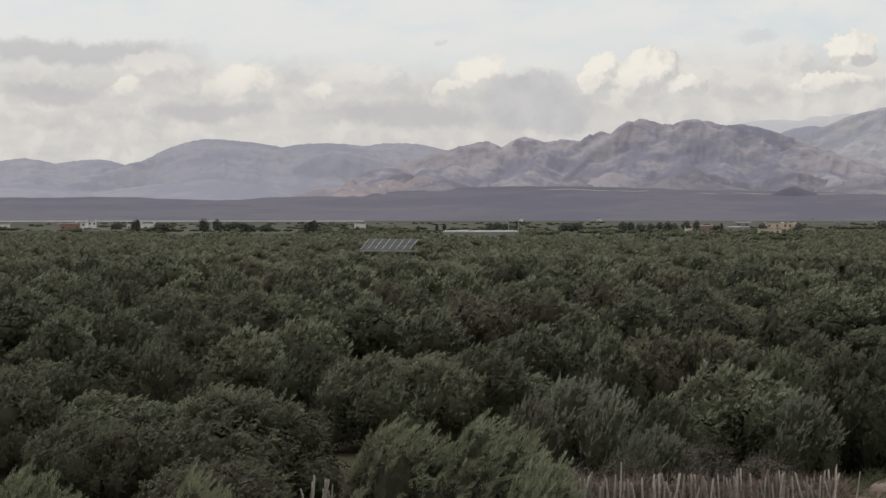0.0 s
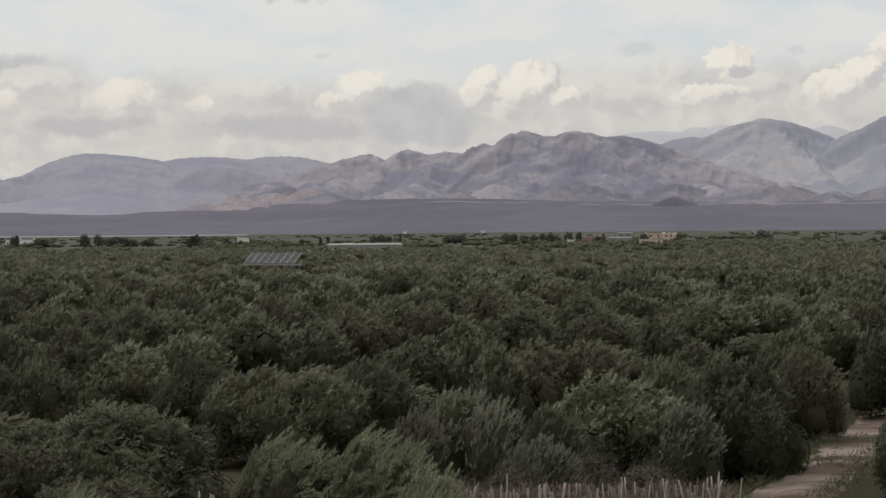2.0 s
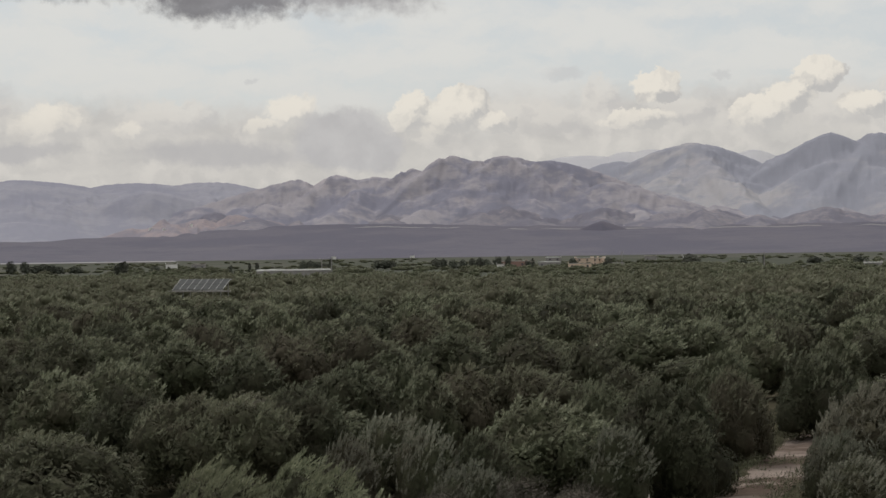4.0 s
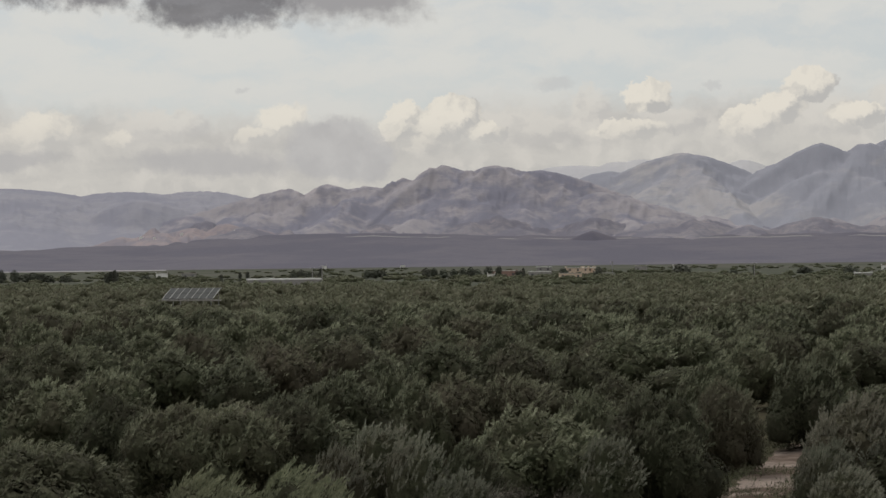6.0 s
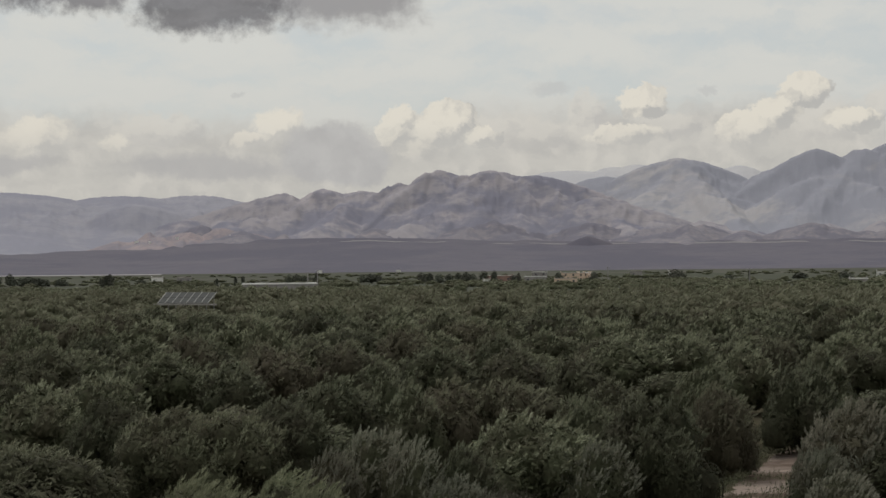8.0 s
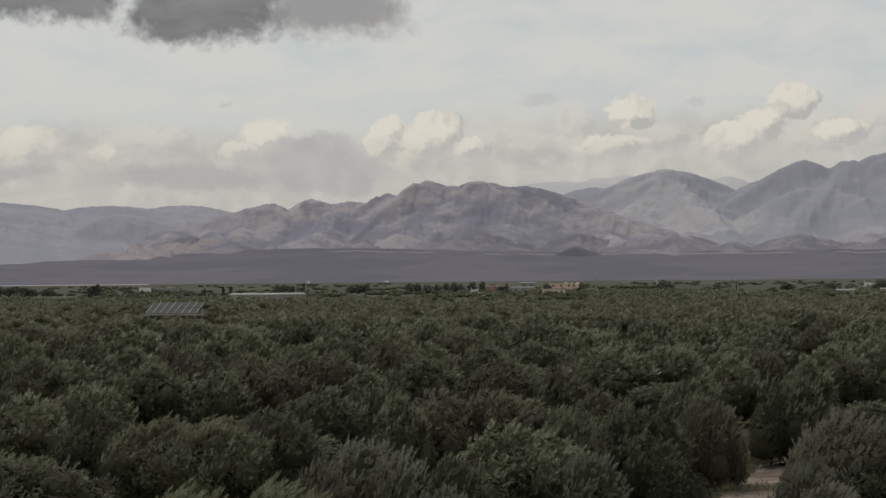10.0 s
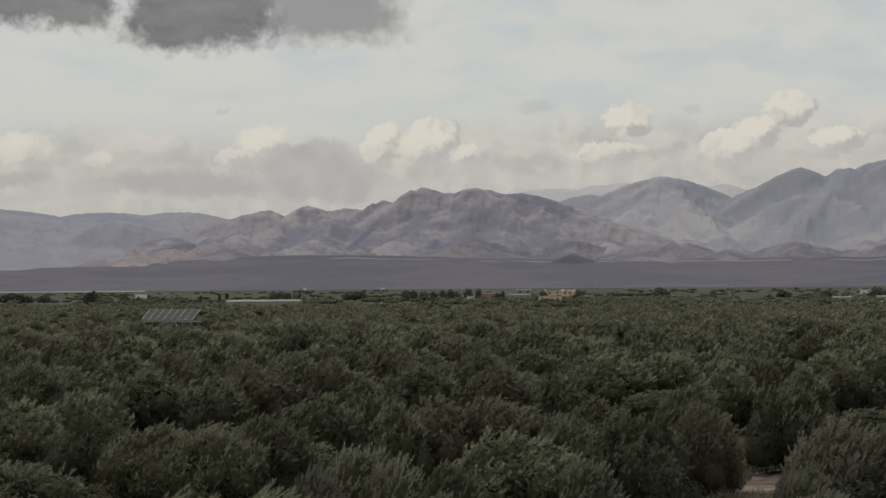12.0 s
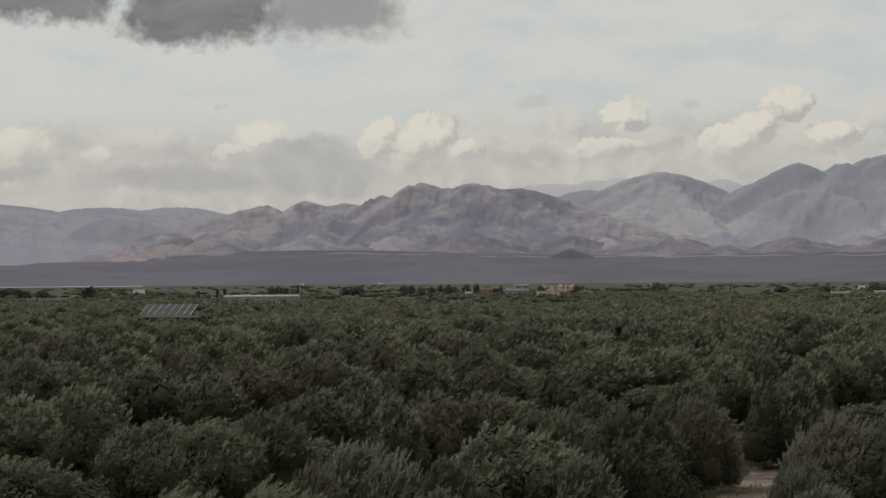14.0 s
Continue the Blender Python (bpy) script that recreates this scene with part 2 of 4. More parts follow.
def plain_paint(name, colour, rough=0.8, vary=0.25):
    def build(g):
        n = g.noise(place(g), 0.9, 6.0, 0.65)
        worn = tuple(c * (1 - vary) for c in colour[:3]) + (1,)
        return principled(g, g.mix(g.ramp(n, 0.35, 0.7), worn, (*colour, 1)), rough, bump(g, n, 0.3, 0.03))
    return material(name, build)


# ---- mesh helpers ----
def link_mesh(name, verts, faces, mats, parent=None, label=""):
    me = bpy.data.meshes.new(name)
    me.from_pydata(verts, [], faces)
    me.materials.append(mats)
    ob = new(name, me)
    if parent:
        ob.parent = parent
    return tagged(ob, label)


def part(name, bm, mat, parent, label=""):
    me = bpy.data.meshes.new(name)
    bm.to_mesh(me)
    bm.free()
    me.materials.append(mat)
    ob = new(name, me)
    ob.parent = parent
    return tagged(ob, label)


def loose(name, tris, mat, parent=None, label="", body=None, tips=0, tip_mat=None):
    """One mesh out of loose triangles, (n, 3, 3), the first of them shoots, and smooth closed clumps: their corners and faces."""
    flat = np.asarray(tris, dtype=np.float32).reshape(-1, 3)
    index = np.arange(len(flat), dtype=np.int32)
    smooth = np.zeros(len(flat) // 3, dtype=bool)
    if body is not None:
        index = np.concatenate([index, body[1].ravel().astype(np.int32) + len(flat)])
        smooth = np.concatenate([smooth, np.ones(len(body[1]), dtype=bool)])
        flat = np.concatenate([flat, body[0].astype(np.float32)])
    me = bpy.data.meshes.new(name)
    me.vertices.add(len(flat))
    me.vertices.foreach_set("co", flat.ravel())
    me.loops.add(len(index))
    me.loops.foreach_set("vertex_index", index)
    me.polygons.add(len(smooth))
    me.polygons.foreach_set("loop_start", np.arange(0, len(index), 3, dtype=np.int32))
    me.polygons.foreach_set("use_smooth", smooth)
    me.materials.append(mat)
    if tips:
        me.materials.append(tip_mat)
        me.polygons.foreach_set("material_index", (np.arange(len(smooth)) < tips).astype(np.int32))
    me.update(calc_edges=True)
    ob = new(name, me)
    if parent:
        ob.parent = parent
    return tagged(ob, label)


def at(heading, dist, z=0.0):
    a = radians(heading)
    return Vector((math.sin(a) * dist, math.cos(a) * dist, z))


# ---- smooth noise on arrays ----
def _hash(ix, iy, seed):
    h = (ix.astype(np.int64) * 374761393 + iy.astype(np.int64) * 668265263 + seed * 1442695041) & 0x7FFFFFFF
    h = ((h ^ (h >> 13)) * 1274126177) & 0x7FFFFFFF
    return ((h ^ (h >> 16)) & 0xFFFF) / 65535.0


def value_noise(x, y, seed=0):
    ix, iy = np.floor(x), np.floor(y)
    fx, fy = x - ix, y - iy
    fx, fy = fx * fx * fx * (fx * (6 * fx - 15) + 10), fy * fy * fy * (fy * (6 * fy - 15) + 10)
    a, b = _hash(ix, iy, seed), _hash(ix + 1, iy, seed)
    c, d = _hash(ix, iy + 1, seed), _hash(ix + 1, iy + 1, seed)
    return (a * (1 - fx) + b * fx) * (1 - fy) + (c * (1 - fx) + d * fx) * fy


def fbm(x, y, octaves=5, seed=0, ridged=False):
    total, weight, size = 0.0, 0.0, 1.0
    for k in range(octaves):
        n = value_noise(x * 2.03 ** k + 17.3 * k, y * 2.03 ** k - 9.1 * k, seed + k)
        if ridged:
            n = 1 - np.abs(2 * n - 1)
        total, weight, size = total + n * size, weight + size, size * 0.5
    return total / weight


# ---- ground ----
def rise(dist, heading):
    """Height of the stony fan that climbs from the plain towards the mountains."""
    t = np.clip((dist - 3150.0) / 830.0, 0, 1)
    top = 50.0 + 26.0 / (1 + np.exp(-(heading + 1.5) * 0.9)) - 14.0 / (1 + np.exp(-(heading - 7.0) * 0.7))
    return top * t ** 1.1 - 1.2


def polar_sheet(name, mat, h0, h1, nh, dists, height):
    hh = np.linspace(h0, h1, nh)
    H, D = np.meshgrid(hh, dists)
    Z = height(H, D)
    a = np.radians(H)
    verts = np.stack([np.sin(a) * D, np.cos(a) * D, Z], -1).reshape(-1, 3)
    nd = len(dists)
    i = (np.arange(nd - 1)[:, None] * nh + np.arange(nh - 1)[None, :]).ravel()
    faces = np.stack([i, i + 1, i + nh + 1, i + nh], -1)[:, ::-1]
    ob = link_mesh(name, verts.tolist(), faces.tolist(), mat)
    ob.data.polygons.foreach_set("use_smooth", np.ones(len(faces), dtype=bool))
    return ob


def ground_height(H, D):
    x, y = np.sin(np.radians(H)) * D, np.cos(np.radians(H)) * D
    near = (fbm(x / 9, y / 9, 4, 5) - 0.5) * 0.5 * np.clip((220 - D) / 60, 0, 1)
    return near


ground = polar_sheet("ground", SOIL, -180, 180, 361, np.concatenate([[0.0], np.arange(6, 150, 3.0), np.geomspace(150, 4900, 40)]), ground_height)
tagged(ground, "dark weedy orchard earth under the olive trees", "ground", kind="structure")

def plain_height(H, D):
    return rise(D, H) + 5 * (fbm(H * 1.2, D / 260, 5, 3) - 0.5) * np.clip((D - 3150) / 400, 0, 1)


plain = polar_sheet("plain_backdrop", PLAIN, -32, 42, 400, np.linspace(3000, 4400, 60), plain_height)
tagged(plain, "dark mauve stony plain climbing gently to the mountains", "plain", kind="structure")


LAND = {}


def mountain_range(name, mat, hills, d0, d1, foot, seed, rough, label, h0=-32, h1=42, nh=1300, nd=110, spurs=()):
    """A range as a height field: hills of (heading, peak above the eye in degrees, half width west, east, distance, depth, sharpness)."""
    def height(H, D):
        wob = (fbm(H * 0.8, D / 200, 4, seed + 40) - 0.5) * 0.5
        Z, V = np.full_like(H, -60.0), np.zeros_like(H)
        for a, e, west, east, dist, depth, p in hills:
            top = EYE.z + dist * math.tan(radians(e))
            da = H + wob * min(west, east) * 0.12 - a
            u = np.abs(da) / np.where(da < 0, west, east)
            v = np.abs(D - dist) / depth
            z = foot + (top - foot) * (1 - u ** p - v ** 1.1)
            V = np.where(z > Z, v, V)
            Z = np.maximum(Z, z)
        X = (H + wob * 0.25) * 75.0
        for x0, u0, r0, x1, u1, r1 in spurs:
            ax, bx = (x0 - 784) * U * 75.0, (x1 - 784) * U * 75.0
            za, zb = EYE.z + r0 * math.tan(radians(u0 * U)), EYE.z + r1 * math.tan(radians(u1 * U))
            along = ((X - ax) * (bx - ax) + (D - r0) * (r1 - r0)) / ((bx - ax) ** 2 + (r1 - r0) ** 2)
            t = np.clip(along, 0, 1)
            off = np.hypot(X - ax - t * (bx - ax), D - r0 - t * (r1 - r0))
            z = za + (zb - za) * t ** 0.85 - 0.6 * (np.sqrt(off ** 2 + 18.0 ** 2) - 18.0)
            V = np.where(z > Z, 0.4 * t + off / 120, V)
            Z = np.maximum(Z, z)
        up = np.clip((Z - foot) / 90.0, 0, 1)
        flank = np.clip(V / 0.25 + 0.12, 0, 1)
        slant = H * 1.1 + np.sin(H * 0.9 + seed) * 0.8
        gully = fbm(slant + D / 330, D / 150 - H * 0.3, 4, seed, True) - 0.62
        spur = fbm(H * 2.6 - D / 190, D / 70, 4, seed + 5, True) - 0.6
        crag = fbm(H * 7, D / 45, 3, seed + 9) - 0.5
        bend = 60 * (fbm(X / 130, D / 130, 3, seed + 21) - 0.5)
        rib = fbm((X + bend) / 70, (D - bend) / 170, 4, seed + 13, True) - 0.6
        rill = fbm((X - bend * 0.6) / 21, D / 60, 3, seed + 17, True) - 0.6
        Z = Z + rough * up * (flank * (gully * 34 + spur * 24 + rib * 16 + rill * 9) + crag * 10)
        return np.maximum(Z, rise(D, H) - 14.0)
    ob = polar_sheet(name, mat, h0, h1, nh, np.linspace(d0, d1, nd), height)
    LAND[name] = height
    return tagged(ob, label, "mountain", kind="structure")


U = 0.0179  # degrees: the unit in which the skylines are laid out, from heading 0 and the level of the eye
def hill(x, up, west, east, dist, depth, p=1.6):
    return ((x - 784) * U, up * U, west * U, east * U, dist, depth, p)


def spur_lines(seed, crest, dist, reach):
    """Ridges running down from the crest towards the plain, each with side ridges: (x, up, distance) from and to."""
    r = random.Random(seed)
    out = []
    for x, up in crest:
        for _ in range(2):
            x1, d1, u1 = x + r.uniform(-170, 170), dist - r.uniform(0.55, 1.0) * reach, r.uniform(48, 66)
            out.append((x, up - 3, dist, x1, u1, d1))
            for _ in range(3):
                f = r.uniform(0.2, 0.75)
                xm, um, dm = x + (x1 - x) * f, (up - 3) + (u1 - up + 3) * f ** 0.85 - 2, dist + (d1 - dist) * f
                out.append((xm, um, dm, xm + r.choice((-1, 1)) * r.uniform(25, 75), max(46, um - r.uniform(18, 45)), dm - r.uniform(30, 90)))
    return out


MAIN_CREST = [(800, 108), (858, 131), (900, 124), (930, 137), (990, 132), (1062, 148), (1130, 169), (1180, 161), (1225, 167), (1290, 158), (1350, 140),
              (1420, 115), (740, 92)]
EAST_CREST = [(1515, 165), (1560, 183), (1620, 158), (1735, 172), (1794, 197), (1870, 196), (1962, 208), (2080, 206), (2200, 210)]
WEST_CREST = [(60, 92), (180, 92), (300, 115), (380, 131), (480, 122), (590, 118), (690, 122)]


def small_hills(seed, count, x0, x1, low, high, d0, d1, wide=1.0):
    r = random.Random(seed)
    return [hill(x0 + (x1 - x0) * (k + r.random()) / count, r.uniform(low, high), r.uniform(65, 190) * wide, r.uniform(65, 190) * wide,
                 r.uniform(d0, d1), r.uniform(110, 260), r.uniform(1.0, 1.35)) for k in range(count)]


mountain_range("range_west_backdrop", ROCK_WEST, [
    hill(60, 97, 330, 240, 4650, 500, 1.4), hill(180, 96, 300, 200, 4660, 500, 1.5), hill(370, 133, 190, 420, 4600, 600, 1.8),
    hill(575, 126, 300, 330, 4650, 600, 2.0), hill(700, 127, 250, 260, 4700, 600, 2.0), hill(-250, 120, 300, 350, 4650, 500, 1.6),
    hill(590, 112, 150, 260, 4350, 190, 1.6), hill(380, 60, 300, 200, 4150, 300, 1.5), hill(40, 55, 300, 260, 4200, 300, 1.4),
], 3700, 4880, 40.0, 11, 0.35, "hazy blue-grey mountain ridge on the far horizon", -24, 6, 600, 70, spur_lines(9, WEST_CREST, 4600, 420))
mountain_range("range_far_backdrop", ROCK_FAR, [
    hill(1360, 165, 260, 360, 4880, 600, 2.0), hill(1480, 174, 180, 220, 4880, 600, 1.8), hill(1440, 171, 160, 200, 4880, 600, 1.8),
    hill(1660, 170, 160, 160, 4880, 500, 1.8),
], 4300, 4950, 50.0, 29, 0.2, "ridge painted pale with haze behind the nearer mountains", 6, 20, 300, 50)
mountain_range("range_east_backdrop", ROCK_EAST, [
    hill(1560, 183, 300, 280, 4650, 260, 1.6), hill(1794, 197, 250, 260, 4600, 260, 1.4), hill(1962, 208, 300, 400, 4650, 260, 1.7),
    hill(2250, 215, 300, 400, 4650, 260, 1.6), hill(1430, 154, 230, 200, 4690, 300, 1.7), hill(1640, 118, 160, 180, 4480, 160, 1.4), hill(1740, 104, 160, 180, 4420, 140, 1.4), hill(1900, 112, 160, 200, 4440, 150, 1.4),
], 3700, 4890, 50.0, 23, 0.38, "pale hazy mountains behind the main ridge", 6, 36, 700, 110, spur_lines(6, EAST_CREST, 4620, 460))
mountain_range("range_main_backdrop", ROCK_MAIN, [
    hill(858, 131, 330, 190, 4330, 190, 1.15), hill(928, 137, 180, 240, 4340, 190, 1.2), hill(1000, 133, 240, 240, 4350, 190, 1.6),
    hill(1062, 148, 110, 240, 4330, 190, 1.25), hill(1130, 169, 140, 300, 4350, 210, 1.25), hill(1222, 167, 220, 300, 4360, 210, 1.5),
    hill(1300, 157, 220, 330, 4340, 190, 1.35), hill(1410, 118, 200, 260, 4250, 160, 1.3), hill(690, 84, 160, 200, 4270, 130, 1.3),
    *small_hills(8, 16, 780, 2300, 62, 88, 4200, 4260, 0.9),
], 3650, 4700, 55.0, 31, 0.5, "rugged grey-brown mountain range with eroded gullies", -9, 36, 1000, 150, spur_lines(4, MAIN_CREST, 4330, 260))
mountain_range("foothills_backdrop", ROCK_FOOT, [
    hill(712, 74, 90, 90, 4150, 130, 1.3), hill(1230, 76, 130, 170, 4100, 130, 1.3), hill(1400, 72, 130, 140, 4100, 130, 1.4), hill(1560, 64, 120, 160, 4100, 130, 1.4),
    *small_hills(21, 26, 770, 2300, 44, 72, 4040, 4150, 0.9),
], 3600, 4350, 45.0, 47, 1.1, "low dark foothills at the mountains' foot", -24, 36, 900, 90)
mountain_range("red_hills_backdrop", ROCK_RED, [
    hill(690, 62, 90, 70, 4070, 130, 1.7), hill(748, 70, 70, 80, 4080, 130, 1.5), hill(640, 54, 90, 80, 4060, 130, 1.6),
    *small_hills(31, 12, 570, 840, 46, 64, 4040, 4110, 0.7),
], 3650, 4250, 40.0, 53, 0.7, "bare reddish earth hills before the range", -6, 4, 250, 60)
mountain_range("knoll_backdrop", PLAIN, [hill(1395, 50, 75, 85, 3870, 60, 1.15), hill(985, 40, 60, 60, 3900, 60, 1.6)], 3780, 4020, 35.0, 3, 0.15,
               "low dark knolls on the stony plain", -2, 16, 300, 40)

# ---- trees ----
WIND = np.array([0.34, -0.06, 0.0])


def sprig(count, leaf, broad, rng):
    """A shoot one unit long along +Z with narrow pointed leaves: (count, 3, 3)."""
    out = []
    for k in range(count):
        f = 0.08 + 0.92 * k / max(count - 1, 1)
        turn = k * 2.4 + rng.random() * 0.6
        side = np.array([math.cos(turn), math.sin(turn), 0.0])
        up = np.array([0.0, 0.0, 1.0])
        grow = side * (0.7 if k < count - 1 else 0.1) + up * 0.8
        grow /= np.linalg.norm(grow)
        flat = np.cross(grow, side + 0.3 * up)
        flat /= np.linalg.norm(flat)
        base = up * f * 0.85
        length = leaf * (0.8 + 0.4 * rng.random())
        out.append([base + flat * broad, base + grow * length, base - flat * broad])
    return np.array(out)


def crown_shape(rng, radius, tall, lobes):
    """Lobes of a crown, centres and radii: a broad domed body and upright heads billowing out of it."""
    c = [np.array([0, 0, tall * 0.44])]
    r = [np.array([radius * 0.78, radius * 0.78, tall * 0.46])]
    for k in range(lobes):
        a = k * 2.4 + rng.random() * 0.9
        f = (k + 0.5) / lobes
        lift = math.sin(f * math.pi * 0.5)
        far = radius * 0.72 * math.cos(f * math.pi * 0.46) * rng.uniform(0.85, 1.08)
        z = tall * (0.20 + 0.58 * lift) * rng.uniform(0.9, 1.08)
        s = radius * rng.uniform(0.24, 0.42) * (1.12 - 0.25 * lift)
        c.append(np.array([math.cos(a) * far, math.sin(a) * far, z]))
        r.append(np.array([s, s, s * rng.uniform(0.85, 1.1)]))
    return np.array(c), np.array(r)


def lumps(rng, centres, radii, shrink, level):
    """The dense leaf masses of a crown, one uneven clump a lobe: corners (n, 3) and faces (m, 3)."""
    bm = bmesh.new()
    bmesh.ops.create_icosphere(bm, subdivisions=level, radius=1.0)
    ball = np.array([v.co for v in bm.verts])
    tri = np.array([[v.index for v in f.verts] for f in bm.faces])
    bm.free()
    waves, phase = rng.normal(size=(14, 3)) * 3.4, rng.uniform(0, 6.28, 14)
    verts, faces = [], []
    for k, (c, r) in enumerate(zip(centres, radii)):
        v = c + ball * r * shrink
        swell = np.sin(v @ waves.T + phase).sum(1)[:, None] * 0.055
        v = v + ball * (swell + rng.uniform(-0.10, 0.06, size=(len(ball), 1)) * r.mean())
        v[:, 2] = np.maximum(v[:, 2], 0.2)
        verts.append(v)
        faces.append(tri + k * len(ball))
    return np.concatenate(verts), np.concatenate(faces)


def foliage(rng, centres, radii, count, size, template, depth=(0.72, 1.06), wind=1.0, up=0.45, scatter=0.5):
    weight = radii.prod(1) ** (2 / 3)
    pick = rng.choice(len(centres), count * 2, p=weight / weight.sum())
    d = rng.normal(size=(count * 2, 3))
    d[:, 2] = d[:, 2] * 0.9 + 0.35
    d /= np.linalg.norm(d, axis=1)[:, None]
    pos = centres[pick] + d * radii[pick] * rng.uniform(*depth, size=(count * 2, 1))
    # keep what no other lobe swallows
    inside = np.zeros(len(pos))
    for c, r in zip(centres, radii):
        inside = np.maximum(inside, 1 - np.sqrt((((pos - c) / r) ** 2).sum(1)))
    keep = np.argsort(np.where(inside > 0.3, inside, 0.0) + rng.random(len(pos)) * 0.02)[:count]
    pos, d = pos[keep], d[keep]
    pos[:, 2] = np.maximum(pos[:, 2], 0.35)
    top = np.clip(pos[:, 2:3] / pos[:, 2].max(), 0, 1)
    grow = d * 0.6 + np.array([0, 0, up]) + WIND * wind * (0.35 + 0.65 * top) + rng.normal(size=d.shape) * scatter * 0.45
    grow /= np.linalg.norm(grow, axis=1)[:, None]
    spin = rng.normal(size=d.shape)
    sx = np.cross(grow, spin)
    sx /= np.linalg.norm(sx, axis=1)[:, None]
    sy = np.cross(grow, sx)
    s = size * rng.uniform(0.65, 1.35, size=(count, 1, 1, 1))
    t = template[None] * s
    v = t[..., 0:1] * sx[:, None, None] + t[..., 1:2] * sy[:, None, None] + t[..., 2:3] * grow[:, None, None]
    # the shoots bend over towards the wind
    v = v + (t[..., 2:3] ** 2) * WIND * 0.35 * wind / max(size, 0.01) + pos[:, None, None]
    return v.reshape(-1, 3, 3)


def tufts(rng, centres, radii, count, size, depth=(0.84, 1.06), jitter=0.34, slim=0.17):
    """Small leafy clumps that lie along the crown's surface, each a ragged triangle: (count, 3, 3)."""
    weight = radii.prod(1) ** (2 / 3)
    pick = rng.choice(len(centres), count * 2, p=weight / weight.sum())
    d = rng.normal(size=(count * 2, 3))
    d[:, 2] += 0.2
    d /= np.linalg.norm(d, axis=1)[:, None]
    pos = centres[pick] + d * radii[pick] * rng.uniform(*depth, size=(count * 2, 1))
    inside = np.zeros(len(pos))
    for c, r in zip(centres, radii):
        inside = np.maximum(inside, 1 - np.sqrt((((pos - c) / r) ** 2).sum(1)))
    keep = np.argsort(np.where(inside > 0.22, inside, 0.0) + rng.random(len(pos)) * 0.02)[:count]
    pos, out = pos[keep], (d / radii[pick])[keep]
    pos[:, 2] = np.maximum(pos[:, 2], 0.3)
    out = out / np.linalg.norm(out, axis=1)[:, None] + rng.normal(size=out.shape) * jitter
    out /= np.linalg.norm(out, axis=1)[:, None]
    grow = np.array([0.0, 0.0, 0.15]) + WIND + rng.normal(size=out.shape) * 0.75
    a = np.cross(out, grow)
    a /= np.linalg.norm(a, axis=1)[:, None]
    b = np.cross(a, out)
    s = size * rng.uniform(0.6, 1.4, size=(count, 1))
    return np.stack([pos - a * s * slim - b * s * 0.4, pos + a * s * slim - b * s * 0.3, pos + b * s * 0.6], 1)


def plumes(rng, centres, radii, count, length, width, per, wind=1.0, leaf=0.3, broad=0.035, low=-0.1, topmost=0.9):
    """Leafy shoots in tapering bundles that stand out of the upper crown and lean with the wind: (count * per, 3, 3)."""
    weight = radii.prod(1) ** (2 / 3)
    weight[0] *= 0.3
    pick = rng.choice(len(centres), count * 5, p=weight / weight.sum())
    d = rng.normal(size=(count * 5, 3))
    d[:, 2] = np.abs(d[:, 2]) * 1.1 + low
    d /= np.linalg.norm(d, axis=1)[:, None]
    pos = centres[pick] + d * radii[pick] * 0.9
    inside = np.zeros(len(pos))
    for c, r in zip(centres, radii):
        inside = np.maximum(inside, 1 - np.sqrt((((pos - c) / r) ** 2).sum(1)))
    # pale shoots are kept high: painted bright tops over dark crown sides
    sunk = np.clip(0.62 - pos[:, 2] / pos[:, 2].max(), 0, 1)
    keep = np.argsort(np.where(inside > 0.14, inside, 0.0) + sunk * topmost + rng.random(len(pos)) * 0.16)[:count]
    pos, d = pos[keep], d[keep]
    axis = d * 0.7 + np.array([0, 0, 0.55]) + WIND * wind + rng.normal(size=d.shape) * 0.16
    axis /= np.linalg.norm(axis, axis=1)[:, None]
    size = (length * rng.uniform(0.35, 1.35, size=count))[:, None, None]
    f = rng.random((count, per, 1)) ** 0.85
    q = rng.normal(size=(count, per, 3))
    q -= (q * axis[:, None]).sum(2)[..., None] * axis[:, None]
    q /= np.linalg.norm(q, axis=2)[..., None]
    base = pos[:, None] + axis[:, None] * f * size * 0.8 + WIND * wind * 0.8 * f ** 2 * size
    base = base + q * width * (1.05 - f) ** 0.6 * rng.random((count, per, 1)) ** 0.5
    way = axis[:, None] + q * 0.45 + WIND * wind * f * 0.8
    way /= np.linalg.norm(way, axis=2)[..., None]
    side = np.cross(way, q + rng.normal(size=q.shape) * 0.3)
    side /= np.linalg.norm(side, axis=2)[..., None]
    s = leaf * rng.uniform(0.7, 1.3, size=(count, per, 1))
    tri = np.stack([base + side * broad, base + way * s, base - side * broad], 2)
    return tri.reshape(-1, 3, 3)


def tube(bm, points, sizes, sides=7):
    rings = []
    for k, (p, s) in enumerate(zip(points, sizes)):
        ahead = (points[min(k + 1, len(points) - 1)] - points[max(k - 1, 0)]).normalized()
        x = ahead.orthogonal().normalized()
        y = ahead.cross(x)
        rings.append([bm.verts.new(p + (x * math.cos(a) + y * math.sin(a)) * s) for a in (2 * math.pi * i / sides for i in range(sides))])
    for a, b in zip(rings, rings[1:]):
        for i in range(sides):
            bm.faces.new((a[i], a[(i + 1) % sides], b[(i + 1) % sides], b[i]))
    bm.faces.new(rings[-1])
    bm.faces.new(rings[0][::-1])


